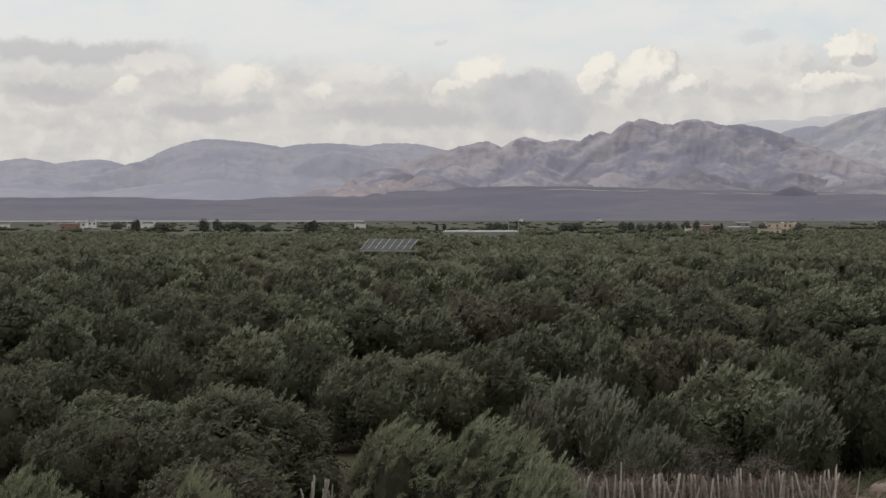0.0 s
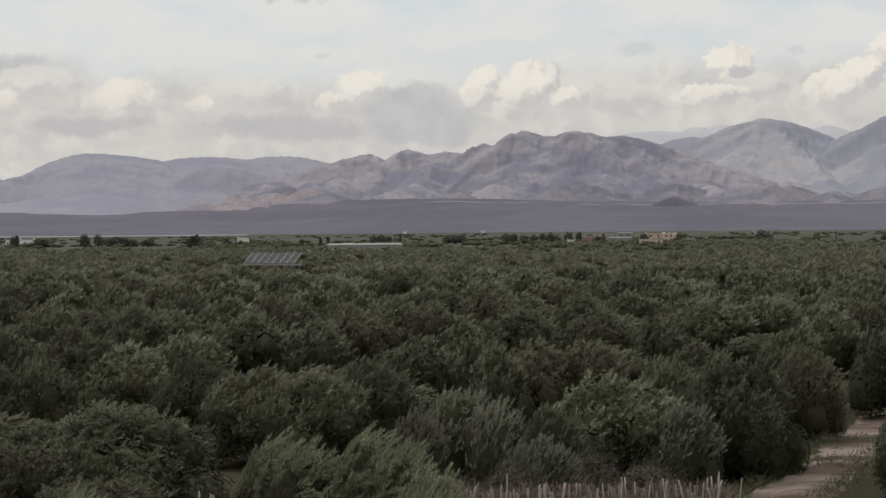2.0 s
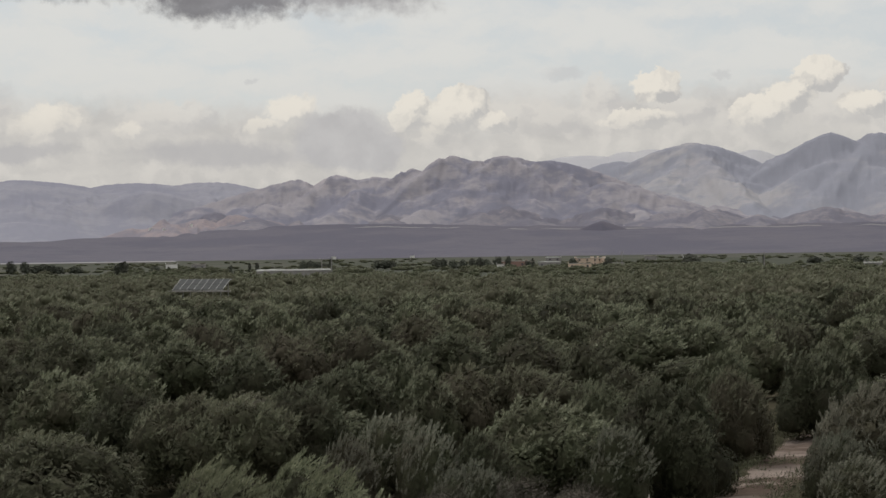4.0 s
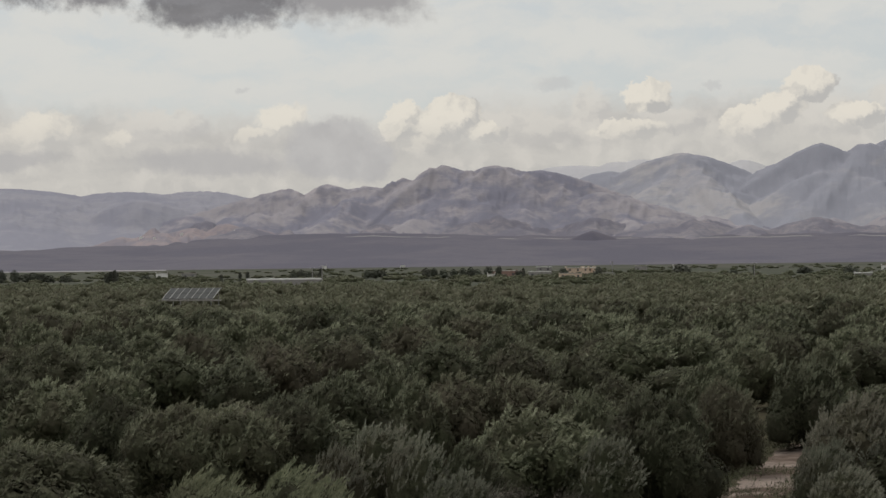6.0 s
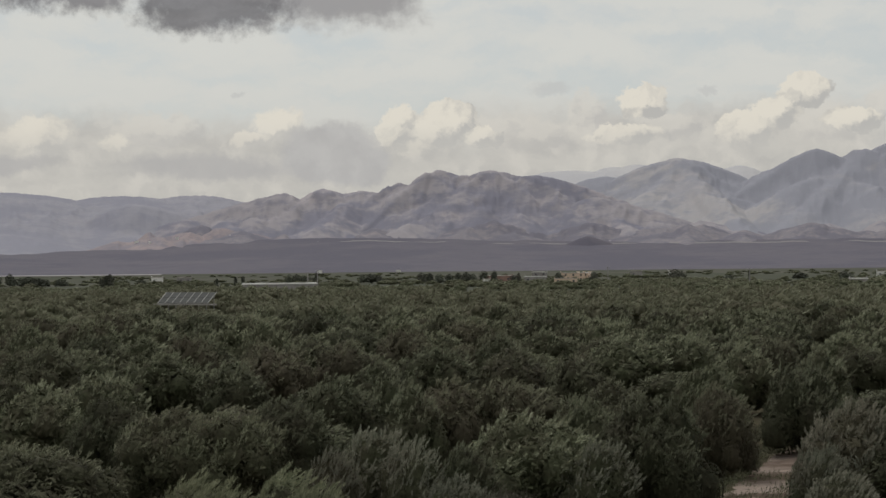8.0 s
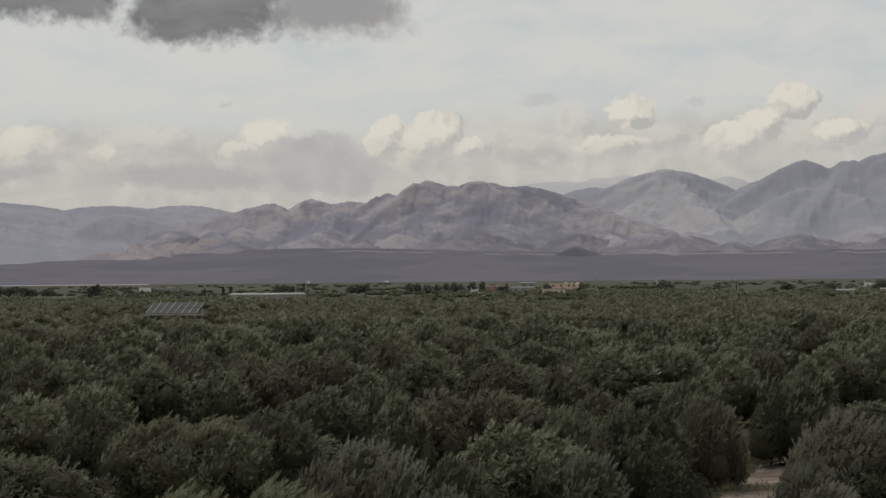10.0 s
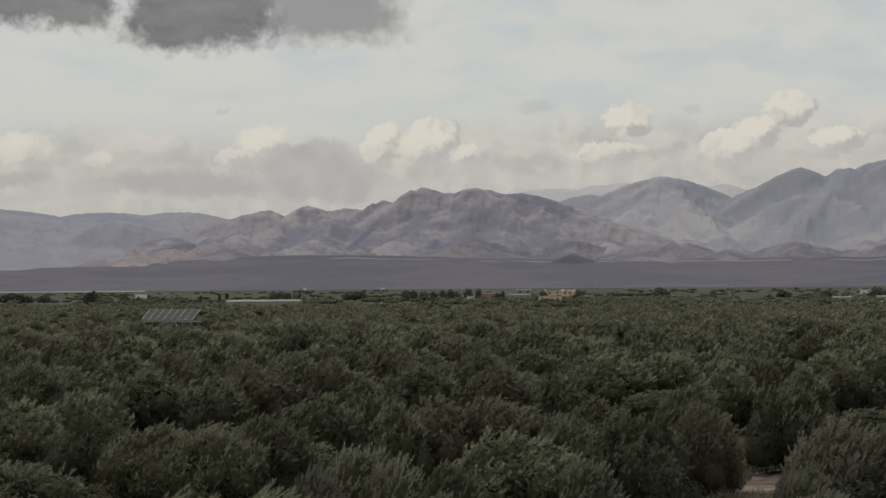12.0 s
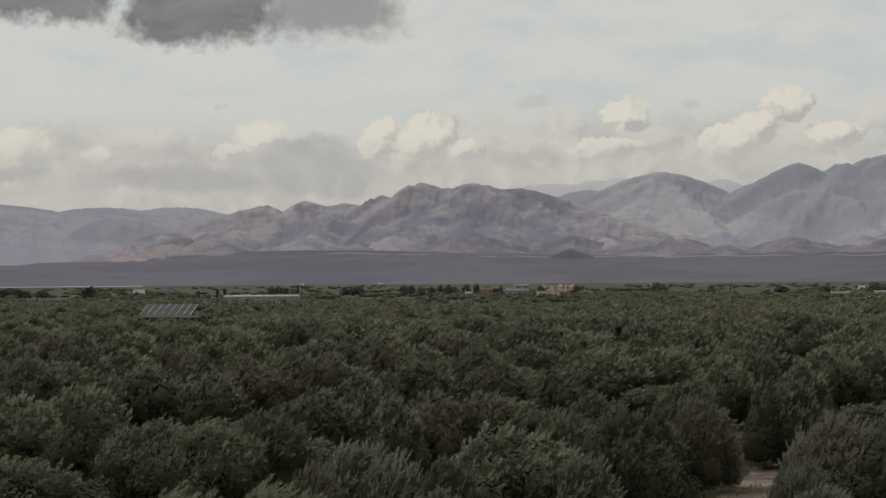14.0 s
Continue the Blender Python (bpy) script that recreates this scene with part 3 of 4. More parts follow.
def trunk_mesh(rng, tall, radius, limbs=5):
    bm = bmesh.new()
    fork = Vector((0.1, 0, tall * 0.24))
    tube(bm, [Vector((0, 0, -0.25)), Vector((0.06, -0.04, tall * 0.12)), fork], [0.34, 0.24, 0.22], 9)
    for k in range(limbs):
        a = 2 * math.pi * (k + rng.random() * 0.6) / limbs
        out = Vector((math.cos(a), math.sin(a), 0))
        p1 = fork + out * radius * 0.22 + Vector((0, 0, tall * 0.16))
        p2 = fork + out * radius * 0.45 + Vector((0.1, 0, tall * (0.34 + 0.1 * rng.random())))
        tube(bm, [fork - Vector((0, 0, 0.12)), p1, p2], [0.15, 0.10, 0.03], 6)
    return bm


def tree(name, rng, radius, tall, lobes, shoots, per, size, width, leaf, broad, mat, level, label, category="tree", wind=1.0, slim=False,
         mat_count=1000, mat_size=0.4, tip=None, topmost=0.9):
    root = new(name)
    if slim:
        c = np.array([[0, 0, tall * f] for f in (0.2, 0.4, 0.6, 0.78)])
        r = np.array([[radius * f, radius * f, tall * 0.22] for f in (0.9, 1.0, 0.8, 0.5)])
    else:
        c, r = crown_shape(rng, radius, tall * 0.88, lobes)
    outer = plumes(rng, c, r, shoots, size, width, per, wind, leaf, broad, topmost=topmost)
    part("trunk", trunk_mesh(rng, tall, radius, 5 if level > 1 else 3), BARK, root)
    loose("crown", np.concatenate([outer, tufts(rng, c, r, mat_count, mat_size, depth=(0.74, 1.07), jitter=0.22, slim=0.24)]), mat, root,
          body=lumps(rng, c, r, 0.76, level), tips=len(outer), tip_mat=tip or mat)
    return tagged(root, label, category)


rng = np.random.default_rng(7)
LABEL_NEAR = "wind-blown olive tree with silvery grey-green foliage down to the ground"
LABEL_MID = "grey-green olive tree standing close among others in the orchard"
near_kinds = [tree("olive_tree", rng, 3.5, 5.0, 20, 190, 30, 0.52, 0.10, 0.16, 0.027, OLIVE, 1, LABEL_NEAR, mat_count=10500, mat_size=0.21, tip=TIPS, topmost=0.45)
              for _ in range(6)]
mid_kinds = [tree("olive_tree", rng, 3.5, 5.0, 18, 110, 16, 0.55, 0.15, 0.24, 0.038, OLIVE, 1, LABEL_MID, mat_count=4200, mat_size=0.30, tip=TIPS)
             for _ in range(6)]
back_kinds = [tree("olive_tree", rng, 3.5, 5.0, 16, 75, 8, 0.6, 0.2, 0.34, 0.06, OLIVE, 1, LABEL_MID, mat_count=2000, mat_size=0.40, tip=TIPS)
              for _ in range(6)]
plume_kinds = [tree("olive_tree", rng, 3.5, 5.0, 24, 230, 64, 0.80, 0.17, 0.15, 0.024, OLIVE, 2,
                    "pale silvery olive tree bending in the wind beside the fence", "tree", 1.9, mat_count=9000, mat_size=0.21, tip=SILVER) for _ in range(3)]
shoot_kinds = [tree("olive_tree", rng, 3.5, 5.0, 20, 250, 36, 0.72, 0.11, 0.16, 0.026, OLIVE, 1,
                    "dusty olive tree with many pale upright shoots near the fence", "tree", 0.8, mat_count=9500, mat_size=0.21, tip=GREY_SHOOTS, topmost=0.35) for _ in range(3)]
for k in near_kinds + mid_kinds + back_kinds + plume_kinds + shoot_kinds:
    tagged(k, group="olive trees of the orchard")
used = set()
spots = []


def copy_sized(ob, m):
    """A copy at the full pose m, whatever the size of the first one."""
    return copy_thing(ob, m @ Matrix.Diagonal((*(1 / k for k in ob.scale), 1)))


def plant(kinds, x, y, width, tall, turn=None):
    """Sets a tree: the first of each kind is moved there, later ones are copies."""
    ob = kinds[len(spots) % len(kinds)]
    s = width / 7.0
    m = Matrix.Translation((x, y, 0)) @ Matrix.Rotation(radians(rng.uniform(-35, 35) if turn is None else turn), 4, "Z")
    m = m @ Matrix.Diagonal((s, s * rng.uniform(0.9, 1.1), tall / 5.0, 1))
    spots.append((x, y, width / 2))
    if ob.name not in used:
        used.add(ob.name)
        ob.matrix_basis = m
        return ob
    return copy_sized(ob, m)


def olive(x, up, width, tall, kinds=None):
    """An olive whose top stands at that heading and drop below the eye (units of U); the width in metres."""
    a, e = radians((x - 784) * U), radians((380 - up) * U)
    dist = (EYE.z - tall) / math.tan(-e)
    return plant(kinds or near_kinds, math.sin(a) * dist, math.cos(a) * dist, width, tall)


# the front row
for x, up, width, tall in ((715, 735, 4.6, 5.2), (868, 757, 4.6, 5.0), (962, 802, 2.8, 4.6), (60, 806, 3.4, 5.0), (352, 850, 2.6, 4.8)):
    olive(x, up, width, tall, plume_kinds)
for x, up, width, tall in ((1862, 618, 5.8, 5.4), (1965, 622, 6.5, 5.4), (1800, 690, 3.6, 4.0), (1835, 740, 3.6, 3.0), (1010, 664, 4.6, 4.6),
                           (1085, 676, 3.6, 4.5), (940, 700, 2.8, 4.0), (1410, 690, 3.6, 4.0), (1165, 745, 3.6, 3.2)):
    olive(x, up, width, tall, shoot_kinds)
for x, up, width, tall in ((420, 668, 8.0, 5.0), (20, 640, 6.0, 5.0), (1290, 632, 7.4, 5.2),
                           (130, 728, 4.4, 3.6), (225, 735, 4.4, 3.4), (1180, 690, 3.2, 4.2)):
    olive(x, up, width, tall)
# the second and third rows
for x, up, width, tall in ((190, 590, 6.8, 5.2), (285, 598, 4.6, 5.0), (560, 600, 5.4, 5.0), (650, 616, 6.0, 5.0), (755, 618, 5.8, 5.0), (860, 606, 5.6, 5.0),
                           (1500, 592, 5.8, 6.0), (1385, 608, 4.6, 5.0), (1525, 650, 3.4, 4.6), (1600, 552, 5.2, 5.4), (1762, 545, 5.6, 5.9), (1625, 588, 4.2, 5.2),
                           (2080, 600, 7.0, 5.2), (-90, 600, 7.0, 5.2)):
    olive(x, up, width, tall)
for x, up, width, tall in ((345, 546, 6.4, 5.3), (430, 572, 6.4, 5.2), (550, 553, 5.6, 5.2), (660, 520, 8.0, 5.6), (950, 563, 5.8, 5.3), (1040, 562, 3.6, 5.0),
                           (1085, 590, 4.2, 4.8), (1140, 575, 5.6, 5.0), (1250, 572, 5.2, 5.0), (1130, 516, 7.6, 5.5), (1265, 520, 8.0, 5.6), (1368, 530, 5.4, 5.4),
                           (1440, 585, 5.4, 4.2), (60, 506, 9.0, 5.6), (215, 536, 5.2, 5.2), (120, 545, 5.4, 5.0), (770, 540, 6.4, 5.2), (840, 512, 7.4, 5.5), (455, 512, 7.0, 5.4)):
    olive(x, up, width, tall, mid_kinds)
for x, up, width, tall in ((1665, 516, 6.0, 5.6), (1722, 506, 4.6, 5.6), (1840, 498, 7.4, 5.6), (1915, 488, 7.6, 5.6), (2010, 520, 7.6, 5.4), (1800, 530, 5.0, 5.2),
                           (1460, 503, 8.6, 5.5), (1560, 500, 7.0, 5.5), (-60, 540, 7.0, 5.2), (970, 505, 7.0, 5.4), (300, 506, 7.0, 5.4), (2120, 510, 7.0, 5.4)):
    olive(x, up, width, tall, mid_kinds)


def track_line(y):
    return 16.2 + 0.48 * (y - 68) - 0.0006 * (y - 68) ** 2


def clearing(x, y):
    """The dirt track and the bare strip along the fence."""
    track = abs(x - track_line(y)) < 4.4 and y < 116
    return track or math.hypot(x, y) < 58 or (2 < x < 22 and y < 72)


fixed = len(spots)
ROW, STEP = 14.0, 8.6
orchard = []
for i in range(-70, 90):
    for j in range(0, 78):
        x = (i + 0.5 * (j % 2) + rng.uniform(-0.3, 0.3)) * STEP
        y = 60 + (j + rng.uniform(-0.3, 0.3)) * ROW
        dist, head = math.hypot(x, y), math.degrees(math.atan2(x, y))
        dense = dist < 480 + 170 / (1 + math.exp(head)) or fbm(np.array([head * 0.4]), np.array([dist / 40]), 3, 61)[0] > 0.62
        if -17.5 < head < 25.5 and dist < 1130 and dense and not clearing(x, y):
            orchard.append((dist, x, y))
orchard.sort()
# low olives before the irrigation basin
rest = [(675.0, -7.0 + 5.2 * k, 672.0 + rng.uniform(-14, 14)) for k in range(9)] + [(640.0, -9.0 + 6.0 * k, 640.0 + rng.uniform(-12, 12)) for k in range(8)]
near, count = [], 0
for dist, x, y in orchard:
    if dist < 185 and any((x - a) ** 2 + (y - b) ** 2 < (c + 3.0) ** 2 for a, b, c in spots[:fixed]):
        continue
    if abs(x + 12.6 * y / 392) < 13 and 380 < y < 408:
        continue
    near.append((dist, x, y))
young = set()
# young trees in the gaps of the nearer rows
taken = [(a, b) for a, b, _ in spots[:fixed]] + [(x, y) for dist, x, y in near if dist < 260]
for k in range(9000):
    head, dist = rng.uniform(-17, 25), rng.uniform(150, 240)
    x, y, _ = at(head, dist)
    if not clearing(x, y) and all(abs(a - x) > 6.2 or abs(b - y) > 6.2 or (a - x) ** 2 + (b - y) ** 2 > 6.2 ** 2 for a, b in taken):
        taken.append((x, y))
        young.add((x, y))
        near.append((dist, x, y))
near.sort()
for dist, x, y in near:
    if count < 285:
        count += 1
        low = (x, y) in young
        plant(near_kinds if dist < 92 else mid_kinds if dist < 190 else back_kinds, x, y,
              rng.uniform(5.0, 6.6) if low else rng.uniform(6.0, 8.4), rng.uniform(2.8, 3.9) if low else rng.uniform(2.6, 3.7) if dist < 150 else rng.uniform(4.5, 6.4))
    else:
        rest.append((dist, x, y))


def stand(name, trees, lobes, count, shoots, size, low, high, label):
    """Far trees that nobody could count, as one sheet of crowns."""
    kinds = []
    for _ in range(8):
        c, r = crown_shape(rng, 3.6, 5.0, lobes)
        kinds.append((tufts(rng, c, r, count, size, depth=(0.9, 1.06), slim=0.24), lumps(rng, c, r, 0.92, 1),
                      plumes(rng, c, r, shoots, 0.6, 0.3, 4, 1.0, size * 1.1, size * 0.2)))
    out, heads, verts, faces, n = [], [], [], [], 0
    for dist, x, y in trees:
        a, (v, f), b = kinds[int(rng.integers(8))]
        grow = np.array([rng.uniform(1.05, 1.5) * rng.choice((-1, 1)), rng.uniform(1.05, 1.5), rng.uniform(low, high)])
        if (x, y) in young or (abs(x + 12.6 * y / 392) < 14 and 200 < y < 385):
            grow[2] *= 0.68
        foot = np.array([x, y, 0.0])
        out.append(a * grow + foot)
        heads.append(b * np.abs(grow) + foot)
        verts.append(v * grow + foot)
        faces.append(f + n)
        n += len(v)
    heads = np.concatenate(heads)
    out = [heads] + out
    ob = loose(name, np.concatenate(out), HAZE_PALED, body=(np.concatenate(verts), np.concatenate(faces)), tips=len(heads), tip_mat=TIPS)
    return tagged(ob, label, "orchard", kind="stuff")


stand("orchard_middle", [t for t in rest if t[0] < 520], 14, 350, 34, 0.55, 0.85, 1.25, "dense olive orchard, crown against crown")
stand("orchard_far", [t for t in rest if 520 <= t[0] < 780], 8, 120, 12, 0.75, 0.62, 0.92, "olive orchard stretching over the plain")
stand("orchard_edge", [t for t in rest if t[0] >= 780], 5, 40, 4, 0.9, 0.38, 0.62, "low olive groves at the orchard's far edge")

# ---- fields, far groves and the village ----
def _fields(g):
    p = g.vec("MULTIPLY", place(g), (1.0, 0.35, 1.0))
    wide, fine = g.noise(p, 0.006, 4.0), g.noise(p, 0.05, 6.0, 0.65)
    colour = g.mix(g.ramp(wide, 0.4, 0.62), (0.060, 0.063, 0.052, 1), (0.082, 0.080, 0.070, 1))
    colour = g.mix(g.ramp(fine, 0.45, 0.68, 0.0, 0.8), colour, (0.060, 0.067, 0.048, 1))
    return principled(g, colour, 0.97, **{"Specular IOR Level": 0.0})


FIELDS = material("far_fields", _fields)
fields = polar_sheet("field_backdrop", FIELDS, -32, 42, 120, np.geomspace(600, 3200, 30), lambda H, D: 0.2 + 0.0 * H)
tagged(fields, "flat green and brown fields beyond the orchard", "field", kind="structure")
CHALK = plain_paint("pale_dust", (0.205, 0.194, 0.195))
strip = polar_sheet("pale_field_strip", CHALK, -20, -2.5, 60, np.array([2780.0, 2950.0, 3140.0]), lambda H, D: 0.6 + 0.0 * H)
tagged(strip, "thin pale strip of dusty ground before the stony plain", "field", kind="structure")
road = polar_sheet("dirt_road", CHALK, 2.4, 34, 500, np.array([3884.0, 3887.0, 3894.0, 3897.0]),
                   lambda H, D: plain_height(H, D * 0 + 3890) + np.where((D > 3885) & (D < 3896), np.clip(9.0 * fbm(H * 0.7, D * 0, 3, 91) - 3.4, -3.0, 1.5), -3.0))
tagged(road, "pale dirt road along the top of the stony plain", "road", kind="structure")

groves = []
for k in range(1900):
    head, dist = rng.uniform(-18, 27), 800 + 1500 * rng.random() ** 2.0
    if fbm(np.array([head * 0.35]), np.array([dist / 110]), 3, 77)[0] > (0.55 if head < 12 else 0.47):
        x, y, _ = at(head, dist)
        groves.append((dist, x, y))
stand("far_groves", groves, 3, 14, 2, 1.3, 0.3, 0.6, "scattered dark groves on the far plain")


# ---- the track and the fence ----
def _dust(g):
    p = place(g)
    wide, fine = g.noise(g.vec("MULTIPLY", p, (0.3, 1.0, 1.0)), 0.3, 4.0), g.noise(p, 3.0, 8.0, 0.65)
    colour = g.mix(g.ramp(wide, 0.40, 0.60), (0.075, 0.056, 0.046, 1), (0.19, 0.155, 0.135, 1))
    colour = g.mix(g.ramp(fine, 0.5, 0.75, 0.0, 0.6), colour, (0.055, 0.046, 0.034, 1))
    return principled(g, colour, 0.97, bump(g, fine, 0.5, 0.05), **{"Specular IOR Level": 0.0})


DUST = material("track_dust", _dust)


def build_track():
    ys, ws = np.linspace(50, 108, 90), np.linspace(-1.8, 1.8, 15)
    Y, W = np.meshgrid(ys, ws, indexing="ij")
    edge = 1 + 0.25 * (fbm(Y / 3, W * 0 + 2.0, 3, 4) - 0.5) * 2
    X = track_line(Y) + W * edge * (1 + 0.25 * np.clip((76 - Y) / 8, 0, 1))
    H, D = np.degrees(np.arctan2(X, Y)), np.hypot(X, Y)
    rut = -0.07 * np.exp(-((np.abs(W) - 0.8) / 0.25) ** 2) + 0.12 * (fbm(X, Y, 3, 8) - 0.5) + 0.45 * np.clip(fbm(X / 6, Y / 2.6, 3, 19) - 0.5, 0, 1)
    Z = ground_height(H, D) + 0.10 - 0.12 * (np.abs(W) / 1.8) ** 4 + rut
    verts = np.stack([X, Y, Z], -1).reshape(-1, 3)
    n = len(ws)
    i = (np.arange(len(ys) - 1)[:, None] * n + np.arange(n - 1)[None, :]).ravel()
    ob = link_mesh("dirt_track", verts.tolist(), np.stack([i, i + 1, i + n + 1, i + n], -1).tolist(), DUST)
    tagged(ob, "pale pinkish dirt track between the olive trees", "track", kind="structure")


build_track()


def build_weeds():
    """Low weeds along the track's edges and in bands across it."""
    g2 = np.random.default_rng(15)
    y = g2.uniform(66, 108, 900)
    side = np.where(g2.random(900) < 0.5, -1.0, 1.0)
    off = np.where(fbm(y / 2.6, y * 0 + 7.0, 2, 33) > 0.56, g2.uniform(-1.7, 1.7, 900), side * g2.uniform(1.25, 2.6, 900))
    x = track_line(y) + off
    c = np.stack([x, y, np.full(900, 0.12)], 1)
    r = np.stack([g2.uniform(0.12, 0.35, 900), g2.uniform(0.12, 0.35, 900), g2.uniform(0.10, 0.34, 900)], 1)
    ob = loose("weeds", foliage(g2, c, r, 4200, 0.26, sprig(4, 0.5, 0.05, g2), wind=0.5, up=0.8, scatter=0.9), HAZE_PALED)
    tagged(ob, "low grey-green weeds growing along the dirt track", "weeds", kind="stuff")


build_weeds()


def _reed(g):
    tone = g.node("ShaderNodeObjectInfo").outputs["Random"]
    n = g.noise(g.vec("MULTIPLY", place(g), (30.0, 30.0, 4.0)), 1.0, 5.0, 0.6)
    colour = g.mix(tone, (0.17, 0.148, 0.125, 1), (0.46, 0.42, 0.37, 1))
    return principled(g, g.mix(g.ramp(n, 0.35, 0.7, 0.0, 0.6), colour, (0.12, 0.10, 0.08, 1)), 0.9, bump(g, n, 0.5, 0.01))


STAKE = material("weathered_stake", _reed)
WIRE = plain_paint("rusty_wire", (0.10, 0.075, 0.06))
STRAW = leaves("dry_brush", (0.10, 0.076, 0.062, 1), (0.27, 0.215, 0.18, 1), (0.18, 0.13, 0.11, 1))


def land(x, y):
    return float(ground_height(np.array([math.degrees(math.atan2(x, y))]), np.array([math.hypot(x, y)]))[0])


def build_fence():
    r = random.Random(12)
    root = tagged(new("stake_fence"), "rough fence of weathered grey-brown stakes and dry reeds", "fence")
    meshes = []
    for k in range(6):
        bm = bmesh.new()
        tall = 1.30 + 0.55 * r.random()
        bend = r.uniform(-0.2, 0.2)
        tube(bm, [Vector((0, 0, -0.3)), Vector((bend * 0.4, 0, tall * 0.5)), Vector((bend, 0.02, tall)), Vector((bend * 1.1, 0.02, tall + 0.05))],
             [0.046, 0.042, 0.034, 0.014], 6)
        me = bpy.data.meshes.new("stake")
        bm.to_mesh(me)
        bm.free()
        me.materials.append(STAKE)
        meshes.append(me)
    x = -12.0
    while x < 14.9:
        y = 68.0 + 0.015 * x + r.uniform(-0.1, 0.1)
        ob = new("stake", r.choice(meshes))
        ob.parent = root
        dense = x > 4.5 or -5.3 < x < -4.1
        ob.matrix_basis = pose(x, y, land(x, y), r.uniform(-6, 6), r.uniform(-13, 13), r.uniform(0, 360)) @ Matrix.Diagonal((r.uniform(0.7, 1.5), 1, r.uniform(0.62, 1.1) * (1 if dense else 0.5), 1))
        x += r.choice((0.03, 0.04, 0.06, 0.09, 0.15)) * r.uniform(0.8, 1.2) if dense else r.uniform(0.4, 1.4)
    for z in (0.5, 1.05):
        bm = bmesh.new()
        tube(bm, [Vector((u, 67.95 + 0.015 * u, land(u, 68) + z - 0.04 * math.sin(u * 2.0))) for u in np.linspace(4.4, 14.9, 40)], [0.012] * 40, 4)
        part("wire", bm, WIRE, root)
    # dry brush heaped against the stakes
    g2 = np.random.default_rng(3)
    c = np.array([[u, 68.35 + g2.uniform(-0.25, 0.3), 0.62] for u in np.arange(4.6, 15.2, 0.22)])
    rad = np.array([[0.4, 0.25, 0.62 + g2.uniform(-0.2, 0.2)] for _ in c])
    ob = loose("dry_brush", foliage(g2, c, rad, 3600, 0.42, sprig(4, 0.4, 0.022, g2), wind=0.3, up=0.9, scatter=0.9), STRAW)
    tagged(ob, "dry brown brush heaped behind the stake fence", "brush", kind="stuff")


build_fence()


def leaning_post(x, y, tall, lean, thick=1.0, label="leaning weathered wooden post at the orchard's edge"):
    bm = bmesh.new()
    tube(bm, [Vector((0, 0, -0.3)), Vector((0.02, 0, tall * 0.6)), Vector((0.0, 0, tall))], [0.09 * thick, 0.08 * thick, 0.05 * thick], 8)
    me = bpy.data.meshes.new("wooden_post")
    bm.to_mesh(me)
    bm.free()
    me.materials.append(STAKE)
    ob = new("wooden_post", me)
    ob.matrix_basis = pose(x, y, land(x, y), 0, lean, 0)
    tagged(ob, label, "post")


leaning_post(-8.2, 66.0, 2.35, -3)
STICK = "thin dry upright stick behind the stake fence"
leaning_post(14.6, 67.4, 2.1, 3, 0.4, STICK)
leaning_post(15.3, 67.3, 1.9, 8, 0.4, STICK)
leaning_post(6.6, 67.6, 2.2, 2, 0.45, STICK)

# ---- the solar array ----
PANEL = material("solar_glass", lambda g: principled(g, g.mix(g.noise(place(g), 0.8), (0.026, 0.028, 0.028, 1), (0.040, 0.042, 0.042, 1)), 0.45, None, **{"Specular IOR Level": 0.04}))
ALU = material("aluminium", lambda g: principled(g, g.mix(g.noise(place(g), 2.0), (0.15, 0.15, 0.145, 1), (0.22, 0.22, 0.21, 1)), 0.6, None, Metallic=0.2))


def slab(sx, sy, sz, cx=0.0, cy=0.0, cz=0.0, soft=0.0):
    bm = bmesh.new()
    bmesh.ops.create_cube(bm, size=1.0, matrix=Matrix.Translation((cx, cy, cz)) @ Matrix.Diagonal((sx, sy, sz, 1)))
    if soft:
        bmesh.ops.bevel(bm, geom=list(bm.edges), offset=soft, segments=1, affect="EDGES")
    return bm


def build_solar():
    root = tagged(new("solar_array"), "tilted dark solar panels on a raised steel rack among the olives", "solar array")
    spot = at((681 - 784) * U, 392, 0)
    root.matrix_basis = Matrix.Translation(spot) @ Matrix.Rotation(radians(-24), 4, "Z")
    tilt = Matrix.Translation((0, 0, 3.9)) @ Matrix.Rotation(radians(27), 4, "X")
    for k in range(7):
        for row in range(2):
            ob = part("panel", slab(1.55, 2.35, 0.05, soft=0.01), PANEL, root)
            ob.matrix_basis = tilt @ Matrix.Translation((-5.1 + k * 1.7, 1.25 + row * 2.42, 0))
    for k in range(8):
        ob = part("rail", slab(0.13, 5.0, 0.09, soft=0.01), ALU, root)
        ob.matrix_basis = tilt @ Matrix.Translation((-5.95 + k * 1.7, 2.45, 0.02))
    part("walkway", slab(14.5, 0.7, 0.25, 0.8, -0.5, 3.55, 0.03), GREYWALL, root, "pale grey ledge along the lower edge")
    for f, z in ((0.05, 0.0), (4.85, 0.0)):
        ob = part("beam", slab(12.1, 0.14, 0.16, soft=0.01), ALU, root)
        ob.matrix_basis = tilt @ Matrix.Translation((0, f, -0.12))
    for k in range(4):
        for f in (0.3, 4.6):
            top = 3.9 + f * math.sin(radians(27))
            part("post", slab(0.16, 0.16, top, -5.4 + k * 3.6, f * math.cos(radians(27)), top / 2 - 0.15), ALU, root)



# ---- village ----
WHITE = plain_paint("whitewash", (0.62, 0.61, 0.59), 0.8, 0.15)
CREAM = plain_paint("cream_plaster", (0.56, 0.43, 0.33), 0.85, 0.15)
REDMUD = plain_paint("red_mud_wall", (0.25, 0.155, 0.13), 0.95, 0.2)
